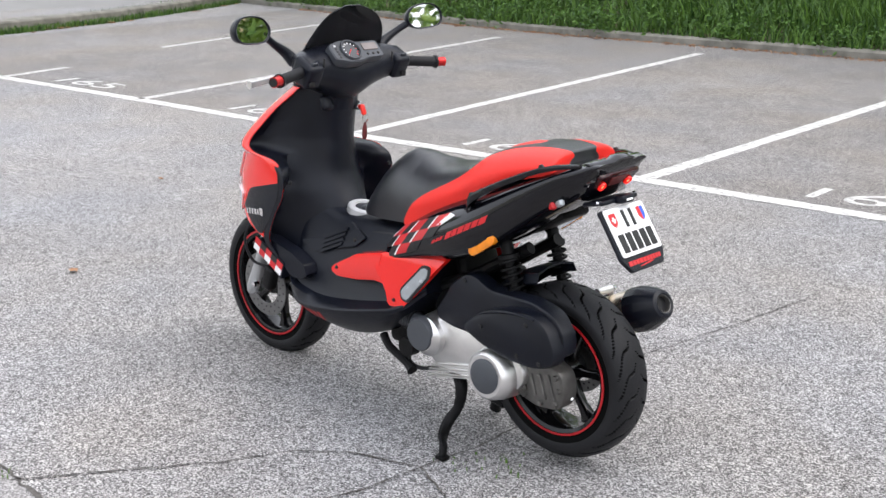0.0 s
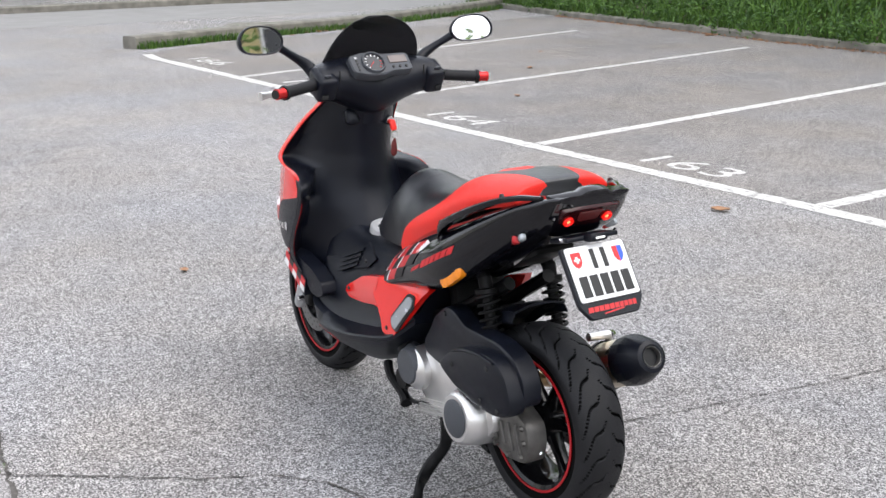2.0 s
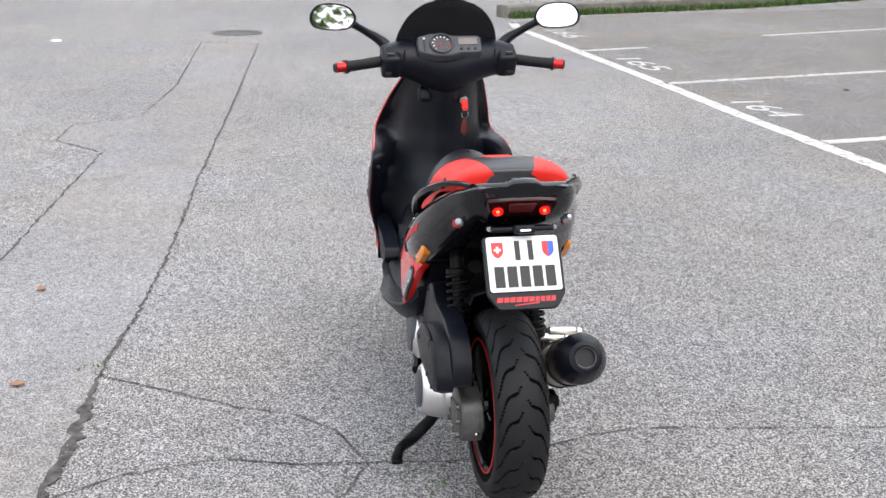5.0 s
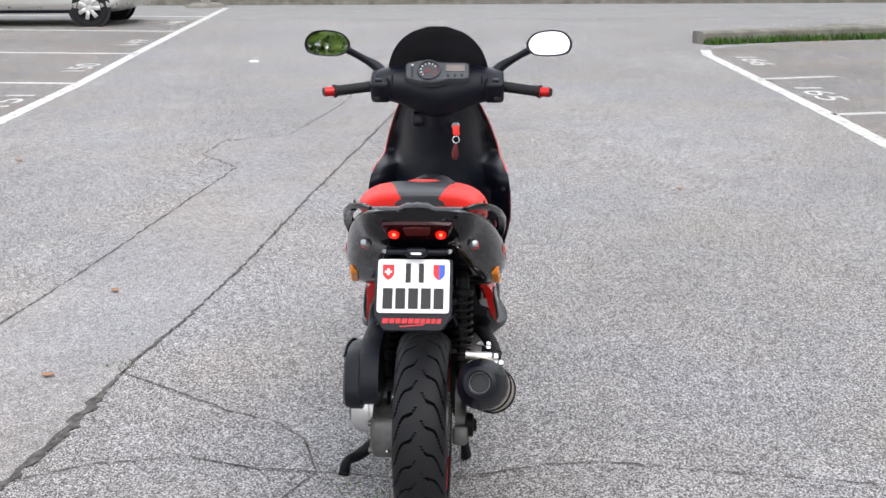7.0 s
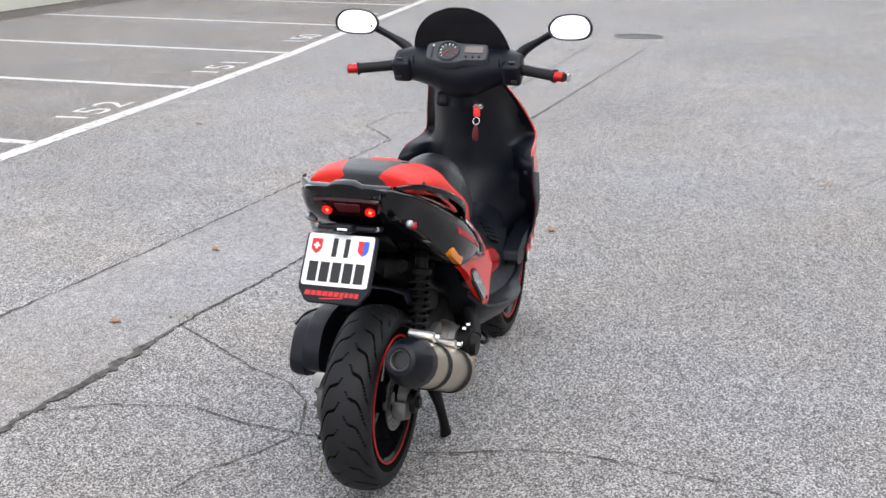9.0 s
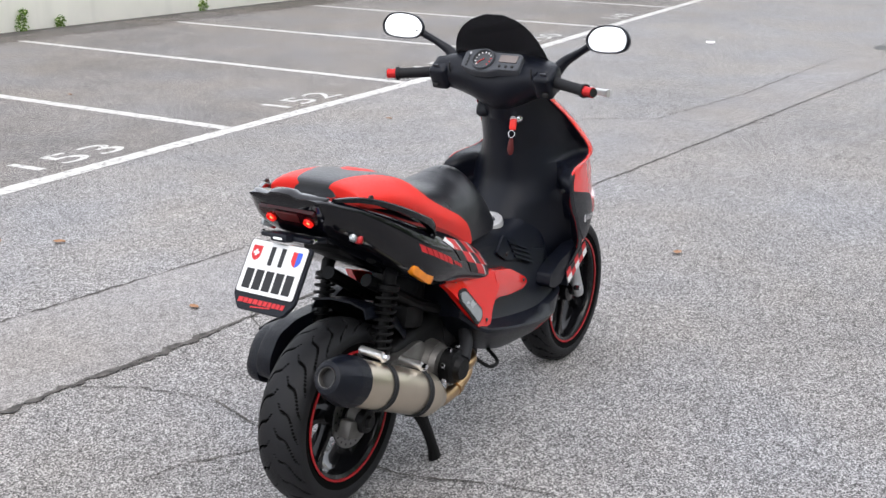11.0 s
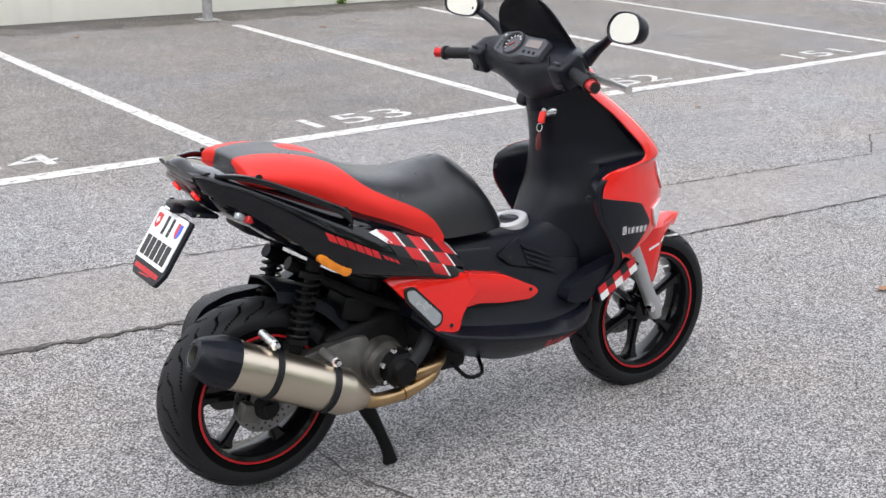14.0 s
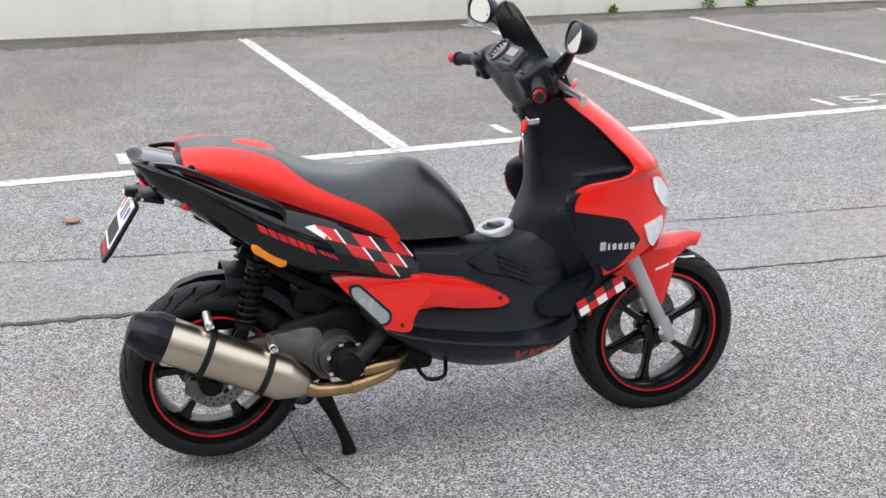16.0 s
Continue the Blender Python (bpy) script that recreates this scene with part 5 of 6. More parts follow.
lid = [(0.324, 0.405), (0.265, 0.452), (0.200, 0.480), (0.130, 0.497), (0.055, 0.498), (0.008, 0.468), (-0.020, 0.405), (-0.012, 0.368), (0.046, 0.342), (0.143, 0.342), (0.245, 0.366)]
part("air_filter_lid", side_slab([(x + 0.022, z - 0.010) for x, z in lid], 0.150, 0.197, 0.022, 0.03), PLASTIC, airbox, "bulging filter lid")
part("lid_crest", tube([(0.335, 0.165, 0.398), (0.25, 0.190, 0.455), (0.15, 0.197, 0.478), (0.075, 0.197, 0.474)], [0.003, 0.005, 0.005, 0.003], 8, 4), PLASTIC, airbox)
for p in ((0.10, 0.455), (0.13, 0.362), (0.055, 0.358), (0.26, 0.415), (0.355, 0.516)):
    part("lid_screw", revolve([(0, 0.003), (0.006, 0.003), (0.007, 0)], (p[0], 0.1975 if p[0] < 0.3 else 0.1565, p[1]), n=10), INK, airbox)
part("engine_block", block((0.26, 0.20, 0.20), (0.42, 0.0, 0.34), 0.03, (0, -12, 0), 3), ENGINE, scooter, "dark engine block")
part("cylinder_head", block((0.13, 0.17, 0.13), (0.56, -0.01, 0.37), 0.02, (0, -12, 0), 3), ENGINE, scooter)
part("frame_tube", join(tube([(0.20, 0.06, 0.62), (0.40, 0.08, 0.50), (0.52, 0.09, 0.45)], 0.018, 10), tube([(0.20, -0.06, 0.62), (0.40, -0.08, 0.50), (0.52, -0.09, 0.45)], 0.018, 10)), ENGINE, scooter, "black frame tubes")
part("flywheel_cover", spun([(0.0, 1.0), (0.052, 1.0), (0.058, 0.8), (0.062, 0.8), (0.072, 0.3), (0.075, 0.0)], (0.44, -0.06, 0.318), (0.44, -0.150, 0.318), 40), ALU_DIRTY, scooter, "stained aluminium flywheel cover")
part("fan_cover", spun([(0.0, 1.0), (0.03, 1.0), (0.036, 0.75), (0.048, 0.65), (0.050, 0.0)], (0.46, -0.14, 0.315), (0.46, -0.205, 0.312), 28), ENGINE, scooter, "black water pump cover")
for k in range(5):
    a = radians(60 + 50 * k)
    part("cover_bolt", revolve([(0, -0.012), (0.007, -0.010), (0.008, 0)], (0.46 + 0.055 * math.cos(a), -0.165, 0.315 + 0.055 * math.sin(a)), n=6), CHROME, scooter)
part("pump_hose", tube([(0.48, -0.19, 0.33), (0.53, -0.17, 0.36), (0.58, -0.13, 0.40), (0.60, -0.10, 0.45)], 0.02, 12, 4), RUBBER, scooter)
part("carburettor", block((0.10, 0.10, 0.07), (0.38, -0.05, 0.47), 0.02, (0, 15, 0), 2), ENGINE, scooter)
part("swing_arm", side_slab([(0.40, 0.40), (0.36, 0.405), (0.20, 0.385), (0.12, 0.345), (0.07, 0.30), (0.075, 0.245), (0.115, 0.235), (0.145, 0.27), (0.17, 0.32), (0.28, 0.345), (0.36, 0.30), (0.40, 0.25), (0.425, 0.245)], -0.085, -0.115, 0.006, 0.02), ALU_DIRTY, scooter, "cast aluminium swing arm")
part("axle_boss", revolve([(0, -0.03), (0.015, -0.03), (0.018, -0.022), (0.03, -0.02), (0.034, 0)], (0.10, -0.112, 0.278), n=24), ENGINE, scooter)
part("rear_caliper", block((0.06, 0.04, 0.05), (0.065, -0.10, 0.265), 0.01, (0, 20, 0)), ALU_DIRTY, scooter)
# silencer: from the rear end cap forward and down
SA, SB = Vector((-0.096, -0.151, 0.475)), Vector((0.342, -0.192, 0.272))
sil = part("silencer", spun([(0.058, 0.18), (0.060, 0.20), (0.060, 0.86), (0.056, 0.88), (0.034, 0.985), (0.024, 1.0), (0.0, 1.0)], SA, SB, 48), TITAN, scooter, "brushed titanium silencer")
part("end_cap", spun([(0.0, 0.07), (0.026, 0.07), (0.026, 0.0), (0.030, -0.004), (0.040, 0.004), (0.047, 0.03), (0.063, 0.12), (0.064, 0.135), (0.064, 0.205), (0.058, 0.205)], SA, SB, 16), PLASTIC, sil, "faceted black end cap", 20)
part("outlet", spun([(0.024, 0.06), (0.024, -0.001), (0.0252, -0.002), (0.0262, 0.02)], SA, SB, 32), ALU_DIRTY, sil, "steel outlet pipe")
part("outlet_inside", spun([(0.0, 0.03), (0.0235, 0.03), (0.0235, 0.045), (0.0, 0.045)], SA, SB, 20), INK, sil)
for t in (0.42, 0.755):
    part("clamp", spun([(0.060, t - 0.018), (0.064, t - 0.016), (0.064, t - 0.004), (0.062, t), (0.064, t + 0.004), (0.064, t + 0.016), (0.060, t + 0.018)], SA, SB, 40), RUBBER, sil, "black rubber clamp band")
for t, up in ((0.40, 0.075), (0.76, 0.07)):
    c = SA.lerp(SB, t) + Vector((0.02, 0.0, up))
    part("hanger", tube([c + Vector((0, 0.055, 0.004)), c + Vector((0, -0.01, 0)), c + Vector((0.004, -0.014, -0.012))], 0.011, 12), ALU, scooter, "silver silencer hanger")
    part("hanger_bolt", revolve([(0, -0.012), (0.008, -0.01), (0.009, 0)], c + Vector((0, -0.018, 0)), n=6), CHROME, scooter)
for t in (0.22, 0.845):
    for k in range(8):
        a = k * math.pi / 4
        ax = (SB - SA).normalized()
        e1 = ax.cross(Vector((0, 1, 0))).normalized()
        e2 = ax.cross(e1)
        p = SA.lerp(SB, t) + (e1 * math.cos(a) + e2 * math.sin(a)) * 0.0602
        part("rivet", revolve([(0, 0.0025), (0.003, 0.002), (0.0035, 0)], p, n=8), CHROME, sil)
part("exhaust_pipe", tube([(0.318, -0.190, 0.283), (0.355, -0.188, 0.258), (0.40, -0.182, 0.248), (0.48, -0.17, 0.246), (0.57, -0.15, 0.262), (0.62, -0.10, 0.280)], [0.023, 0.021, 0.019, 0.019, 0.019, 0.019], 18, 4), BRONZE, scooter, "heat-tinted exhaust pipe")
part("pipe_clamp", tube([(0.462, -0.173, 0.246), (0.482, -0.170, 0.247)], 0.0225, 18), BRONZE, scooter)
part("branch_pipe", tube([(0.500, -0.168, 0.286), (0.58, -0.160, 0.293), (0.63, -0.11, 0.30)], 0.017, 14, 3), BRONZE, scooter, "second heat-tinted pipe")

# shocks
def shock(s):
    a, b = Vector((0.255, s * 0.100, 0.635)), Vector((0.185, s * 0.100, 0.375))
    sh = part("shock_body", spun([(0.0, 0.0), (0.018, 0.0), (0.018, 0.12), (0.030, 0.13), (0.030, 0.17), (0.014, 0.18), (0.014, 0.75), (0.028, 0.77), (0.028, 0.82), (0.016, 0.84), (0.014, 1.0), (0, 1.0)], a, b, 20), ENGINE, scooter, "black rear shock absorber")
    ax = (b - a).normalized()
    e1 = ax.cross(Vector((0, 1, 0))).normalized()
    e2 = ax.cross(e1)
    pts = []
    for k in range(9 * 14 + 1):
        t = k / (9 * 14)
        an = 2 * math.pi * 9 * t
        pts.append(a.lerp(b, 0.15 + 0.64 * t) + (e1 * math.cos(an) + e2 * math.sin(an)) * 0.026)
    part("spring", tube(pts, 0.0045, 6), ENGINE, sh, "black coil spring")


both(shock)
# hugger over the rear wheel
rings = []
for k in range(9):
    a = radians(150 - 6.5 * k)
    rings.append([AXLE_R + Vector((r * math.cos(radians(180) - a), y, r * math.sin(a))) for y, r in ((-0.085, 0.262), (-0.075, 0.286), (-0.03, 0.296), (0.03, 0.296), (0.075, 0.286), (0.085, 0.262))])
bm = loft(rings, False, False)
ex = bmesh.ops.extrude_face_region(bm, geom=bm.faces[:])
for v in (g for g in ex["geom"] if isinstance(g, bmesh.types.BMVert)):
    v.co += (v.co - AXLE_R).normalized() * 0.005
part("rear_mudguard", bm, PLASTIC, scooter, "small black rear mudguard", 40)
part("under_tail", block((0.24, 0.12, 0.03), (0.20, 0, 0.675), 0.012, (0, 27, 0)), ENGINE, scooter, "black underside of the tail")
part("inner_fender", block((0.05, 0.15, 0.24), (0.44, 0, 0.48), 0.02, (0, 15, 0)), ENGINE, scooter)

# stand
part("stand_leg", tube([(0.45, 0.10, 0.215), (0.40, 0.125, 0.185), (0.40, 0.135, 0.12), (0.415, 0.165, 0.075), (0.40, 0.205, 0.045), (0.368, 0.235, 0.040), (0.362, 0.245, 0.012)], [0.020, 0.020, 0.016, 0.018, 0.017, 0.014, 0.016], 10, 3, flat=0.7), ENGINE, scooter, "worn black stand leg")
part("stand_foot", block((0.035, 0.03, 0.012), (0.362, 0.246, 0.008), 0.004), ENGINE, scooter)
part("stand_leg", tube([(0.42, -0.06, 0.215), (0.405, -0.085, 0.19), (0.435, -0.096, 0.12), (0.462, -0.102, 0.05), (0.470, -0.105, 0.012)], [0.022, 0.024, 0.017, 0.017, 0.022], 10, 3, flat=0.75), ENGINE, scooter, "worn black stand leg")
part("stand_bar", tube([(0.45, 0.11, 0.20), (0.43, 0.0, 0.195), (0.42, -0.075, 0.20)], 0.014, 10), ENGINE, scooter)
part("stand_pedal", tube([(0.40, 0.06, 0.16), (0.34, 0.05, 0.13), (0.30, 0.045, 0.125)], [0.012, 0.014, 0.02], 8, 2, flat=0.6), ENGINE, scooter)
part("side_stand", tube([(0.72, 0.13, 0.26), (0.68, 0.145, 0.235), (0.60, 0.15, 0.205), (0.57, 0.155, 0.19)], [0.014, 0.013, 0.013, 0.019], 8, 2), ENGINE, scooter, "folded side stand")
part("drain_hose", tube([(0.56, 0.13, 0.30), (0.60, 0.14, 0.22), (0.55, 0.145, 0.20), (0.48, 0.14, 0.22)], 0.006, 8, 4), RUBBER, scooter)
part("horn", spun([(0, 0), (0.03, 0), (0.03, 1), (0, 1)], (0.60, 0.12, 0.255), (0.60, 0.155, 0.255), 20), ENGINE, scooter)
part("step_hoop", tube([(0.66, -0.12, 0.265), (0.68, -0.165, 0.235), (0.73, -0.165, 0.235), (0.75, -0.12, 0.26)], 0.006, 8, 3), ENGINE, scooter)
part("radiator_box", block((0.16, 0.22, 0.09), (0.64, 0, 0.28), 0.02), ENGINE, scooter, "black engine undertray")

# ---- planting, far things and litter ----
def blades(area, count, seed, h0, h1, w, lean=0.35, ground=lambda x, y: 0.0):
    """Grass: bent tapered blades, each of two faces."""
    rnd = random.Random(seed)
    vs, fs = [], []
    for _ in range(count):
        x, y = area(rnd)
        z = ground(x, y)
        h, a = rnd.uniform(h0, h1), rnd.uniform(0, 2 * math.pi)
        dx, dy = math.cos(a) * w * rnd.uniform(0.6, 1.3), math.sin(a) * w * rnd.uniform(0.6, 1.3)
        b = rnd.uniform(0, 2 * math.pi)
        lx, ly = math.cos(b) * h * lean * rnd.random(), math.sin(b) * h * lean * rnd.random()
        k = len(vs)
        vs += [(x - dx, y - dy, z - 0.02), (x + dx, y + dy, z - 0.02), (x + dx * 0.8 + lx * 0.4, y + dy * 0.8 + ly * 0.4, z + h * 0.6), (x - dx * 0.8 + lx * 0.4, y - dy * 0.8 + ly * 0.4, z + h * 0.6), (x + lx, y + ly, z + h)]
        fs += [(k, k + 1, k + 2, k + 3), (k + 3, k + 2, k + 4)]
    return vs, fs


def foliage(centres, seed, per, size, spread):
    """Leaves in clumps: small folded diamonds turned every way."""
    rnd = random.Random(seed)
    vs, fs = [], []
    for cx, cy, cz, r in centres:
        for _ in range(per):
            d = Vector((rnd.gauss(0, 1), rnd.gauss(0, 1), rnd.gauss(0, 1))).normalized() * r * rnd.random() ** 0.4
            p = Vector((cx, cy, cz)) + Vector((d.x * spread[0], d.y * spread[1], d.z * spread[2]))
            u = Vector((rnd.gauss(0, 1), rnd.gauss(0, 1), rnd.gauss(0, 0.6))).normalized()
            v = u.cross(Vector((rnd.gauss(0, 1), rnd.gauss(0, 1), rnd.gauss(0, 1)))).normalized()
            s = size * rnd.uniform(0.6, 1.4)
            n = u.cross(v) * s * 0.25
            k = len(vs)
            vs += [tuple(p - u * s), tuple(p + v * s * 0.45 + n), tuple(p + u * s), tuple(p - v * s * 0.45 + n)]
            fs += [(k, k + 1, k + 2), (k, k + 2, k + 3)]
    return vs, fs


def raw(name, data, material, label, category, kind="stuff"):
    me = bpy.data.meshes.new(name)
    me.from_pydata(data[0], [], data[1])
    me.materials.append(material)
    return tagged(new(name, me), label, category, kind=kind)


def kerb_y(x):
    for (xa, ya), (xb, yb) in zip(KERB_N, KERB_N[1:]):
        if xb <= x <= xa:
            return ya + (yb - ya) * (x - xa) / (xb - xa)
    return KERB_N[0][1] if x > 0 else KERB_N[-1][1]


def bank_z(x, y):
    d = max(0.0, y - kerb_y(x) - 0.1)
    return 0.06 + 0.28 * d + 0.06 * noise.noise((x * 0.8, y * 0.8, 0))


rows = []
for i in range(61):
    x = 14 - i * 0.55
    rows.append([Vector((x, kerb_y(x) + 0.08 + d, bank_z(x, kerb_y(x) + 0.08 + d))) for d in (0, 0.3, 0.7, 1.2, 1.8, 2.6, 3.6, 5, 8)])
tagged(part("bank", loft(rows, False, False), EARTH, None), "earth bank behind the kerb", "bank", kind="structure")


def bank_area(rnd):
    x = rnd.uniform(-19, 9)
    return x, kerb_y(x) - 0.06 + 3.3 * rnd.random() ** 1.4


raw("bank_grass", blades(bank_area, 24000, 2, 0.06, 0.30, 0.010, 0.9, bank_z), GRASS, "tall lush green grass on the bank", "grass")
raw("tall_grass", blades(lambda r: (lambda x: (x, kerb_y(x) + 0.25 + 1.6 * r.random()))(-5 + 14 * noise.noise((r.randrange(60) * 1.7, 3.1, 0)) + r.gauss(0, 0.25)), 5200, 31, 0.25, 0.55, 0.012, 0.8, bank_z), GRASS, "clumps of taller grass on the bank", "grass")
raw("kerb_litter", blades(lambda r: (lambda x: (x, kerb_y(x) - 0.10 - 0.16 * r.random() ** 2))(r.uniform(-15, 6)), 2600, 32, 0.004, 0.03, 0.012, 3.0), DRY, "dead leaves and earth lying along the kerb", "debris")
rnd = random.Random(5)
clumps = []
for _ in range(650):
    x = rnd.uniform(-19, 9)
    d = -0.05 + 2.7 * rnd.random() ** 1.5
    y = kerb_y(x) + d
    clumps.append((x, y, bank_z(x, y) + 0.08 + 0.12 * rnd.random(), rnd.uniform(0.12, 0.30)))
raw("bank_weeds", foliage(clumps, 6, 60, 0.032, (1, 1, 0.8)), WEEDS, "leafy green weeds growing over the kerb", "weeds")
# the hedge's upper part is out of view, raised to dim the northern ground
clumps = []
for _ in range(760):
    x = rnd.uniform(-20, 13)
    y = kerb_y(x) + 3.0 + 2.5 * rnd.random()
    clumps.append((x, y, 0.9 + rnd.uniform(0, 8.0), rnd.uniform(0.5, 0.95)))
raw("hedge", foliage(clumps, 7, 70, 0.12, (1, 1, 0.9)), LEAVES, "dense dark green hedge on the bank, its unseen height added for shade", "hedge")


# unseen trees, added to block sky light from the western ground
clumps = [(-27 - 3 * rnd.random(), rnd.uniform(-6, 32), 0.8 + rnd.uniform(0, 8.0), rnd.uniform(0.6, 1.1)) for _ in range(420)]
raw("unseen_shade_trees", foliage(clumps, 17, 60, 0.16, (1, 1, 0.9)), LEAVES, "unseen row of dark green trees added to shade the far ground", "hedge")


def along(pts, rnd, wide):
    k = rnd.randrange(len(pts) - 1)
    a, b = Vector(pts[k]), Vector(pts[k + 1])
    t = rnd.random()
    d = (b - a).normalized()
    p = a.lerp(b, t) + Vector((-d.y, d.x)) * rnd.uniform(*wide)
    return p.x, p.y


raw("island_grass", blades(lambda r: along(KERB_I, r, (-0.30, -0.14)), 2600, 8, 0.03, 0.13, 0.008, 0.8), GRASS, "grass tufts at the foot of the island kerb", "grass")
raw("island_verge_grass", blades(lambda r: along(KERB_I[1:], r, (0.10, 0.45)), 1000, 9, 0.04, 0.20, 0.008, 0.8), GRASS, "thin grass behind the island kerb", "grass")
raw("wall_weeds", foliage([(-8.75, -6.74, 0.08, 0.12), (-8.8, -6.74, 0.2, 0.09), (-9.4, -6.74, 0.07, 0.09), (-12.2, -6.74, 0.08, 0.1), (-7.4, -6.74, 0.05, 0.06)], 10, 70, 0.025, (1, 0.4, 1)), LEAVES, "small green weeds at the foot of the wall", "weeds")


def tuft(x, y, seed, n=14):
    raw("grass_tuft", blades(lambda r: (x + r.gauss(0, 0.035), y + r.gauss(0, 0.035)), n, seed, 0.008, 0.022, 0.003, 1.2), GRASS, "small grass tuft in a crack of the asphalt", "grass")


tuft(-2.02, 1.99, 21)
tuft(-1.09, 2.86, 22)
tuft(-0.97, 2.95, 23)


def dry_leaf(x, y, size, turn, seed):
    rnd = random.Random(seed)
    rows = []
    for i in range(7):
        t = i / 6
        w = size * 0.38 * math.sin(math.pi * (0.06 + 0.9 * t)) * rnd.uniform(0.8, 1.1)
        rows.append([Vector(((t - 0.5) * size, v * w, 0.004 + size * (0.10 * abs(v) ** 1.5 + 0.12 * (t - 0.5) ** 2) + rnd.uniform(0, 0.03) * size)) for v in (-1, -0.5, 0, 0.5, 1)])
    bm = loft(rows, False, False)
    bm.transform(pose(x, y, 0.003, 0, 0, turn))
    ob = part("dead_leaf", bm, DRY, None, "", 60)
    tagged(ob, "curled brown dead leaf lying on the asphalt", "leaf", "dead leaves")


for k, (x, y, sz) in enumerate(((-3.59, 3.2, 0.055), (-2.94, 5.98, 0.10), (-2.16, 0.34, 0.06), (-2.3, 0.6, 0.06), (-0.62, 0.50, 0.09), (-4.9, 4.6, 0.04), (-4.5, -3.2, 0.05), (-5.5, -2.6, 0.05), (-8.9, 9.4, 0.10), (-10.2, 10.6, 0.08), (-7.2, 7.9, 0.07), (-2.9, 1.72, 0.05), (-1.9, 1.75, 0.05), (-6.0, -4.9, 0.08), (-6.7, -5.3, 0.06), (-3.6, -5.5, 0.07), (-4.3, -4.8, 0.05), (-5.9, 0.25, 0.05))):
    dry_leaf(x, y, sz, 37 * k, k)
rnd = random.Random(12)
for k in range(26):
    x, y = along(KERB_I, rnd, (-0.45, -0.2))
    dry_leaf(x, y, rnd.uniform(0.06, 0.14), rnd.uniform(0, 360), 100 + k)
for k in range(30):
    x = rnd.uniform(-13, 0)
    dry_leaf(x, kerb_y(x) - rnd.uniform(0.12, 0.4), rnd.uniform(0.05, 0.11), rnd.uniform(0, 360), 200 + k)
scrap = part("paper_scrap", slab([(-0.07, -0.05), (0.08, -0.045), (0.07, 0.05), (-0.06, 0.055)], 0.003, pose(-12.2, 0.9, 0.006, 2, 3, 20)), WHITE, None)
tagged(scrap, "small white scrap of paper on the asphalt", "litter")

# manhole cover, posts
tagged(part("manhole_cover", revolve([(0.0, 0.004), (0.27, 0.004), (0.275, 0.006), (0.30, 0.006), (0.31, 0.001)], (-12.75, 2.97, 0), "Z", 48), mat("cast_iron", (0.10, 0.10, 0.10), 0.6, 0.4, vary=0.2, scale=30, bump=0.8, bump_scale=60), None), "round cast-iron manhole cover set in the asphalt", "manhole cover")
tagged(part("manhole_cover", revolve([(0.0, 0.004), (0.30, 0.004), (0.31, 0.006), (0.38, 0.006), (0.39, 0.001)], (-17.3, 9.9, 0), "Z", 40), CONCRETE, None), "pale round manhole cover on the road", "manhole cover")


def post(x, y, r, h, label):
    p = new("metal_post")
    p.location = (x, y, 0)
    tagged(p, label, "post")
    part("pole", revolve([(r, 0.0), (r, h), (0, h)], (0, 0, 0), "Z", 24), STEEL, p)
    part("base_plate", block((r * 4, r * 4, 0.012), (0, 0, 0.006), 0.003), STEEL, p)
    return p


post(-5.30, -6.15, 0.055, 2.6, "grey galvanised steel post before the wall")
far_post = post(-22.9, -1.75, 0.10, 2.4, "grey post on a round foot at the end of the bays")
part("foot", revolve([(0.0, 0.10), (0.30, 0.08), (0.42, 0.03), (0.44, 0.0)], (0, 0, 0), "Z", 28), CONCRETE, far_post, "round weathered concrete foot")

# parked silver car
car = new("parked_car")
car.matrix_world = pose(-18.5, -3.98, 0, 0, 0, 90)
tagged(car, "silver grey hatchback parked in a marked bay", "car")
SILVER = mat("silver_car_paint", (0.42, 0.41, 0.40), 0.3, 0.7, vary=0.03, coat=0.8)
car_st = [
    (-2.0, [(0, 0.32), (0.62, 0.34), (0.72, 0.55), (0.70, 0.85), (0.62, 0.98), (0.3, 1.02), (0, 1.03)]),
    (-1.8, [(0, 0.24), (0.76, 0.26), (0.82, 0.5), (0.80, 0.85), (0.68, 1.30), (0.4, 1.40), (0, 1.42)]),
    (-0.9, [(0, 0.22), (0.78, 0.24), (0.84, 0.5), (0.82, 0.9), (0.64, 1.42), (0.4, 1.48), (0, 1.50)]),
    (0.2, [(0, 0.22), (0.78, 0.24), (0.84, 0.5), (0.82, 0.9), (0.62, 1.40), (0.4, 1.46), (0, 1.48)]),
    (0.95, [(0, 0.22), (0.78, 0.24), (0.84, 0.5), (0.82, 0.88), (0.74, 0.98), (0.4, 1.02), (0, 1.04)]),
    (1.7, [(0, 0.24), (0.76, 0.26), (0.82, 0.48), (0.78, 0.72), (0.68, 0.82), (0.35, 0.86), (0, 0.87)]),
    (2.0, [(0, 0.30), (0.55, 0.32), (0.66, 0.46), (0.62, 0.62), (0.5, 0.68), (0.25, 0.70), (0, 0.70)]),
]
part("body", body_loft(car_st), SILVER, car, "silver grey car body", 40)
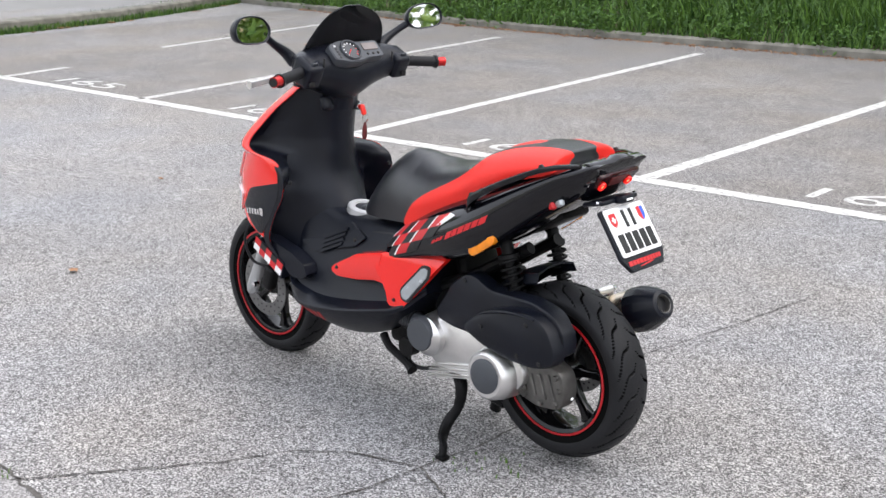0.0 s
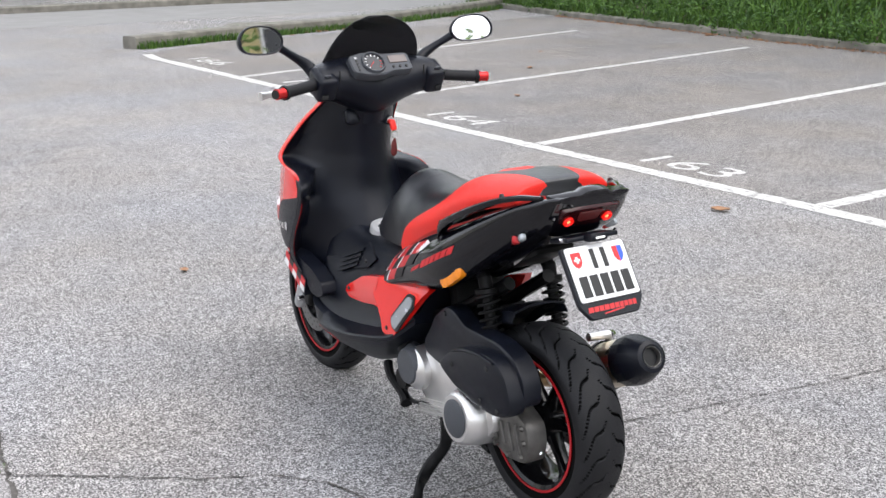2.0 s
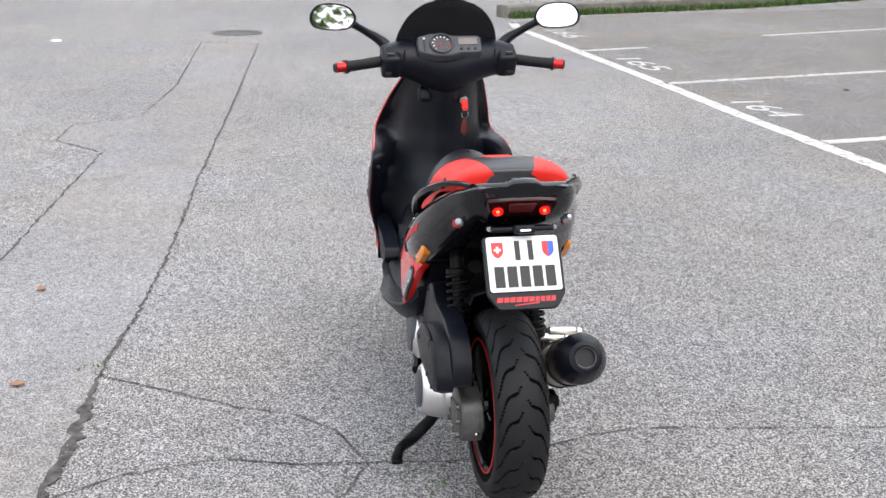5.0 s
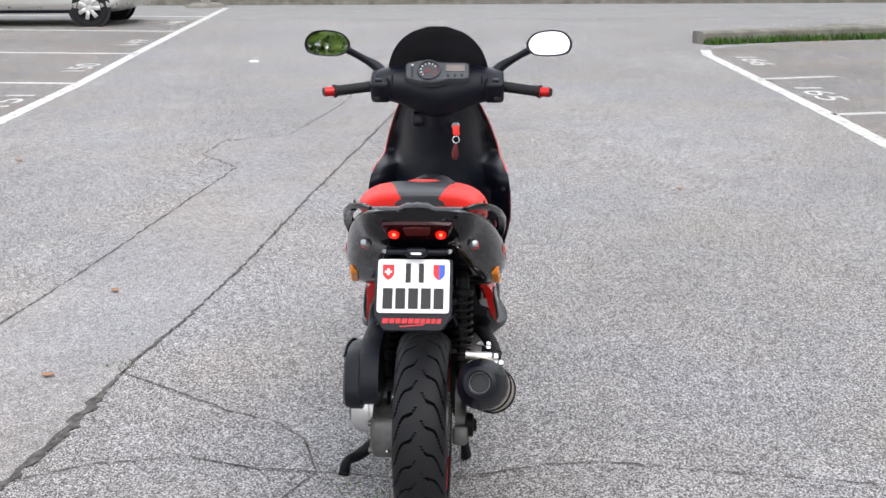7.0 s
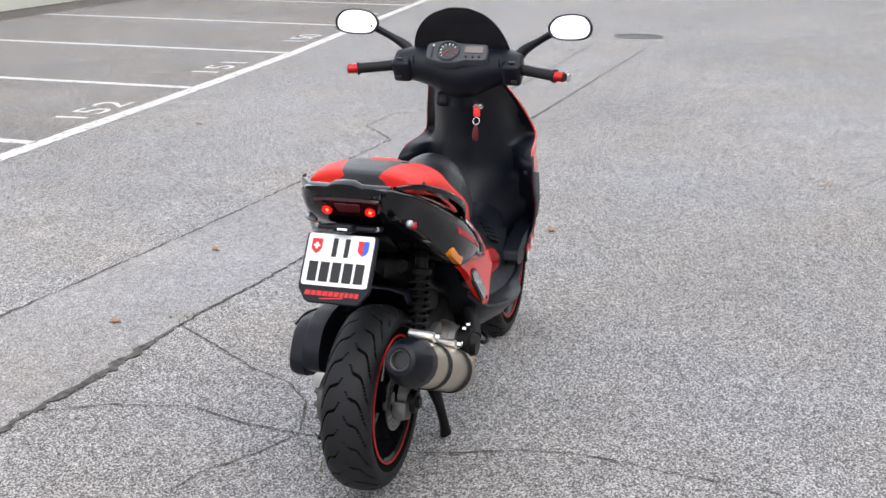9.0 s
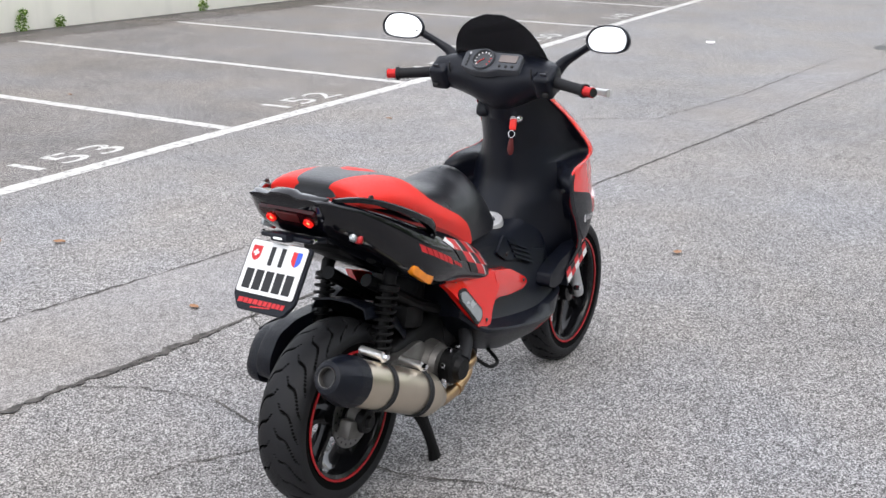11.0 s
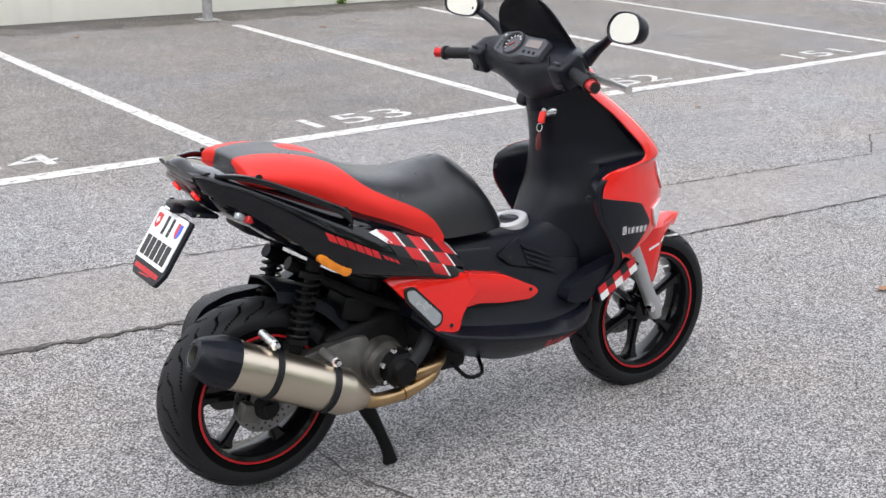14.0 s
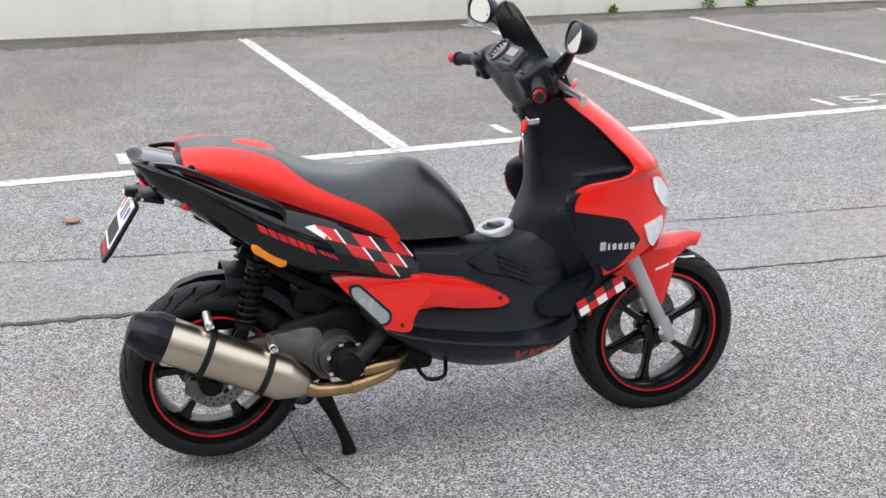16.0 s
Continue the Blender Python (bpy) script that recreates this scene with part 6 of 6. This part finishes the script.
for s in (1, -1):
    part("sill", block((2.0, 0.06, 0.10), (0, s * 0.80, 0.27), 0.02), PLASTIC, car, "dark plastic sill")
    part("door_line", block((0.008, 0.012, 0.5), (0.1, s * 0.836, 0.62), 0.002), INK, car)
    part("side_window", block((1.9, 0.02, 0.34), (-0.35, s * 0.745, 1.14), 0.01, (s * 20, 0, 0)), GLOSS, car, "dark side window")
    for x in (1.32, -1.25):
        c = Vector((x, s * 0.76, 0.31))
        w = part("wheel", revolve([(0.20, -0.09), (0.29, -0.095), (0.31, -0.07), (0.312, 0.0), (0.31, 0.07), (0.29, 0.095), (0.20, 0.09)], c, n=40, close=True), RUBBER, car, "black car tyre")
        part("wheel_arch", revolve([(0.0, s * 0.055), (0.36, s * 0.055), (0.36, s * 0.078), (0.0, s * 0.078)], c, n=32), INK, car)
        part("rim", revolve([(0.205, s * 0.10), (0.195, s * 0.105), (0.185, s * 0.085), (0.18, s * 0.08), (0.0, s * 0.08)], c, n=40), ENGINE, w)
        part("wheel_hub", revolve([(0.0, s * 0.115), (0.04, s * 0.112), (0.05, s * 0.08)], c, n=20), ALU, w)
        for k in range(7):
            a = 2 * math.pi * k / 7
            bm = block((0.15, 0.02, 0.068), (0.115, s * 0.098, 0), 0.006)
            bm.transform(Matrix.Translation(c) @ Matrix.Rotation(a, 4, "Y"))
            part("wheel_spoke", bm, ALU, w, "silver alloy spoke")

# what the mirrors show behind the camera: trees and a pale house
def leafy_tree(x, y, h, seed):
    t = new("tree")
    t.location = (x, y, 0)
    tagged(t, "broad-leaved tree with a bright green crown", "tree", "trees beside the parking area")
    rnd = random.Random(seed)
    bark = EARTH
    trunk = tube([(0, 0, -0.1), (0.05, 0.02, h * 0.3), (-0.03, 0.05, h * 0.6), (0, 0, h * 0.85)], [0.22, 0.17, 0.11, 0.05], 12, 4)
    limbs = [tube([(0, 0, h * q), (math.cos(a) * h * 0.14, math.sin(a) * h * 0.14, h * (q + 0.12)), (math.cos(a) * h * 0.26, math.sin(a) * h * 0.26, h * (q + 0.2))], [0.08, 0.05, 0.02], 8, 3) for q, a in ((0.3, 0.4), (0.35, 2.2), (0.42, 4.0), (0.5, 5.4), (0.55, 1.3))]
    part("trunk", join(trunk, *limbs), bark, t, "brown bark trunk")
    cl = [(rnd.gauss(0, h * 0.15), rnd.gauss(0, h * 0.15), h * rnd.uniform(0.25, 1.0), rnd.uniform(0.35, 0.8)) for _ in range(42)]
    v, f = foliage(cl, seed, 90, 0.11, (1, 1, 0.8))
    me = bpy.data.meshes.new("crown")
    me.from_pydata(v, [], f)
    me.materials.append(LEAVES)
    c = new("crown", me)
    c.parent = t


for k, (x, y, h) in enumerate(((10.5, 3.9, 4.4), (10.0, 8.2, 6.0), (12.0, 6.0, 4.6), (11.5, 11.0, 5.5))):
    leafy_tree(x, y, h, 40 + k)
house = new("house")
tagged(house, "pale yellow rendered house beyond the trees", "house")
part("wall", block((1.0, 14, 5.0), (17.5, 20, 2.5), 0.02), mat("yellow_render", (0.62, 0.52, 0.28), 0.85, vary=0.08, scale=1), house, "pale yellow rendered wall")
part("roof", block((3.0, 15, 0.3), (17.5, 20, 5.1), 0.03), mat("roof_tiles", (0.20, 0.10, 0.07), 0.85, vary=0.3, scale=8), house, "brown roof")
for y in (15, 18, 21, 24):
    for z in (0.9, 3.2):
        wdw = part("window", block((0.06, 1.0, 1.4), (16.98, y, z + 0.3), 0.01), GLOSS, house, "dark window")
        part("frame", join(block((0.08, 1.2, 0.08), (16.97, y, z + 1.04), 0.01), block((0.08, 1.2, 0.08), (16.97, y, z - 0.44), 0.01), block((0.08, 0.08, 1.4), (16.97, y - 0.54, z + 0.3), 0.01), block((0.08, 0.08, 1.4), (16.97, y + 0.54, z + 0.3), 0.01)), WHITE, wdw, "white window frame")
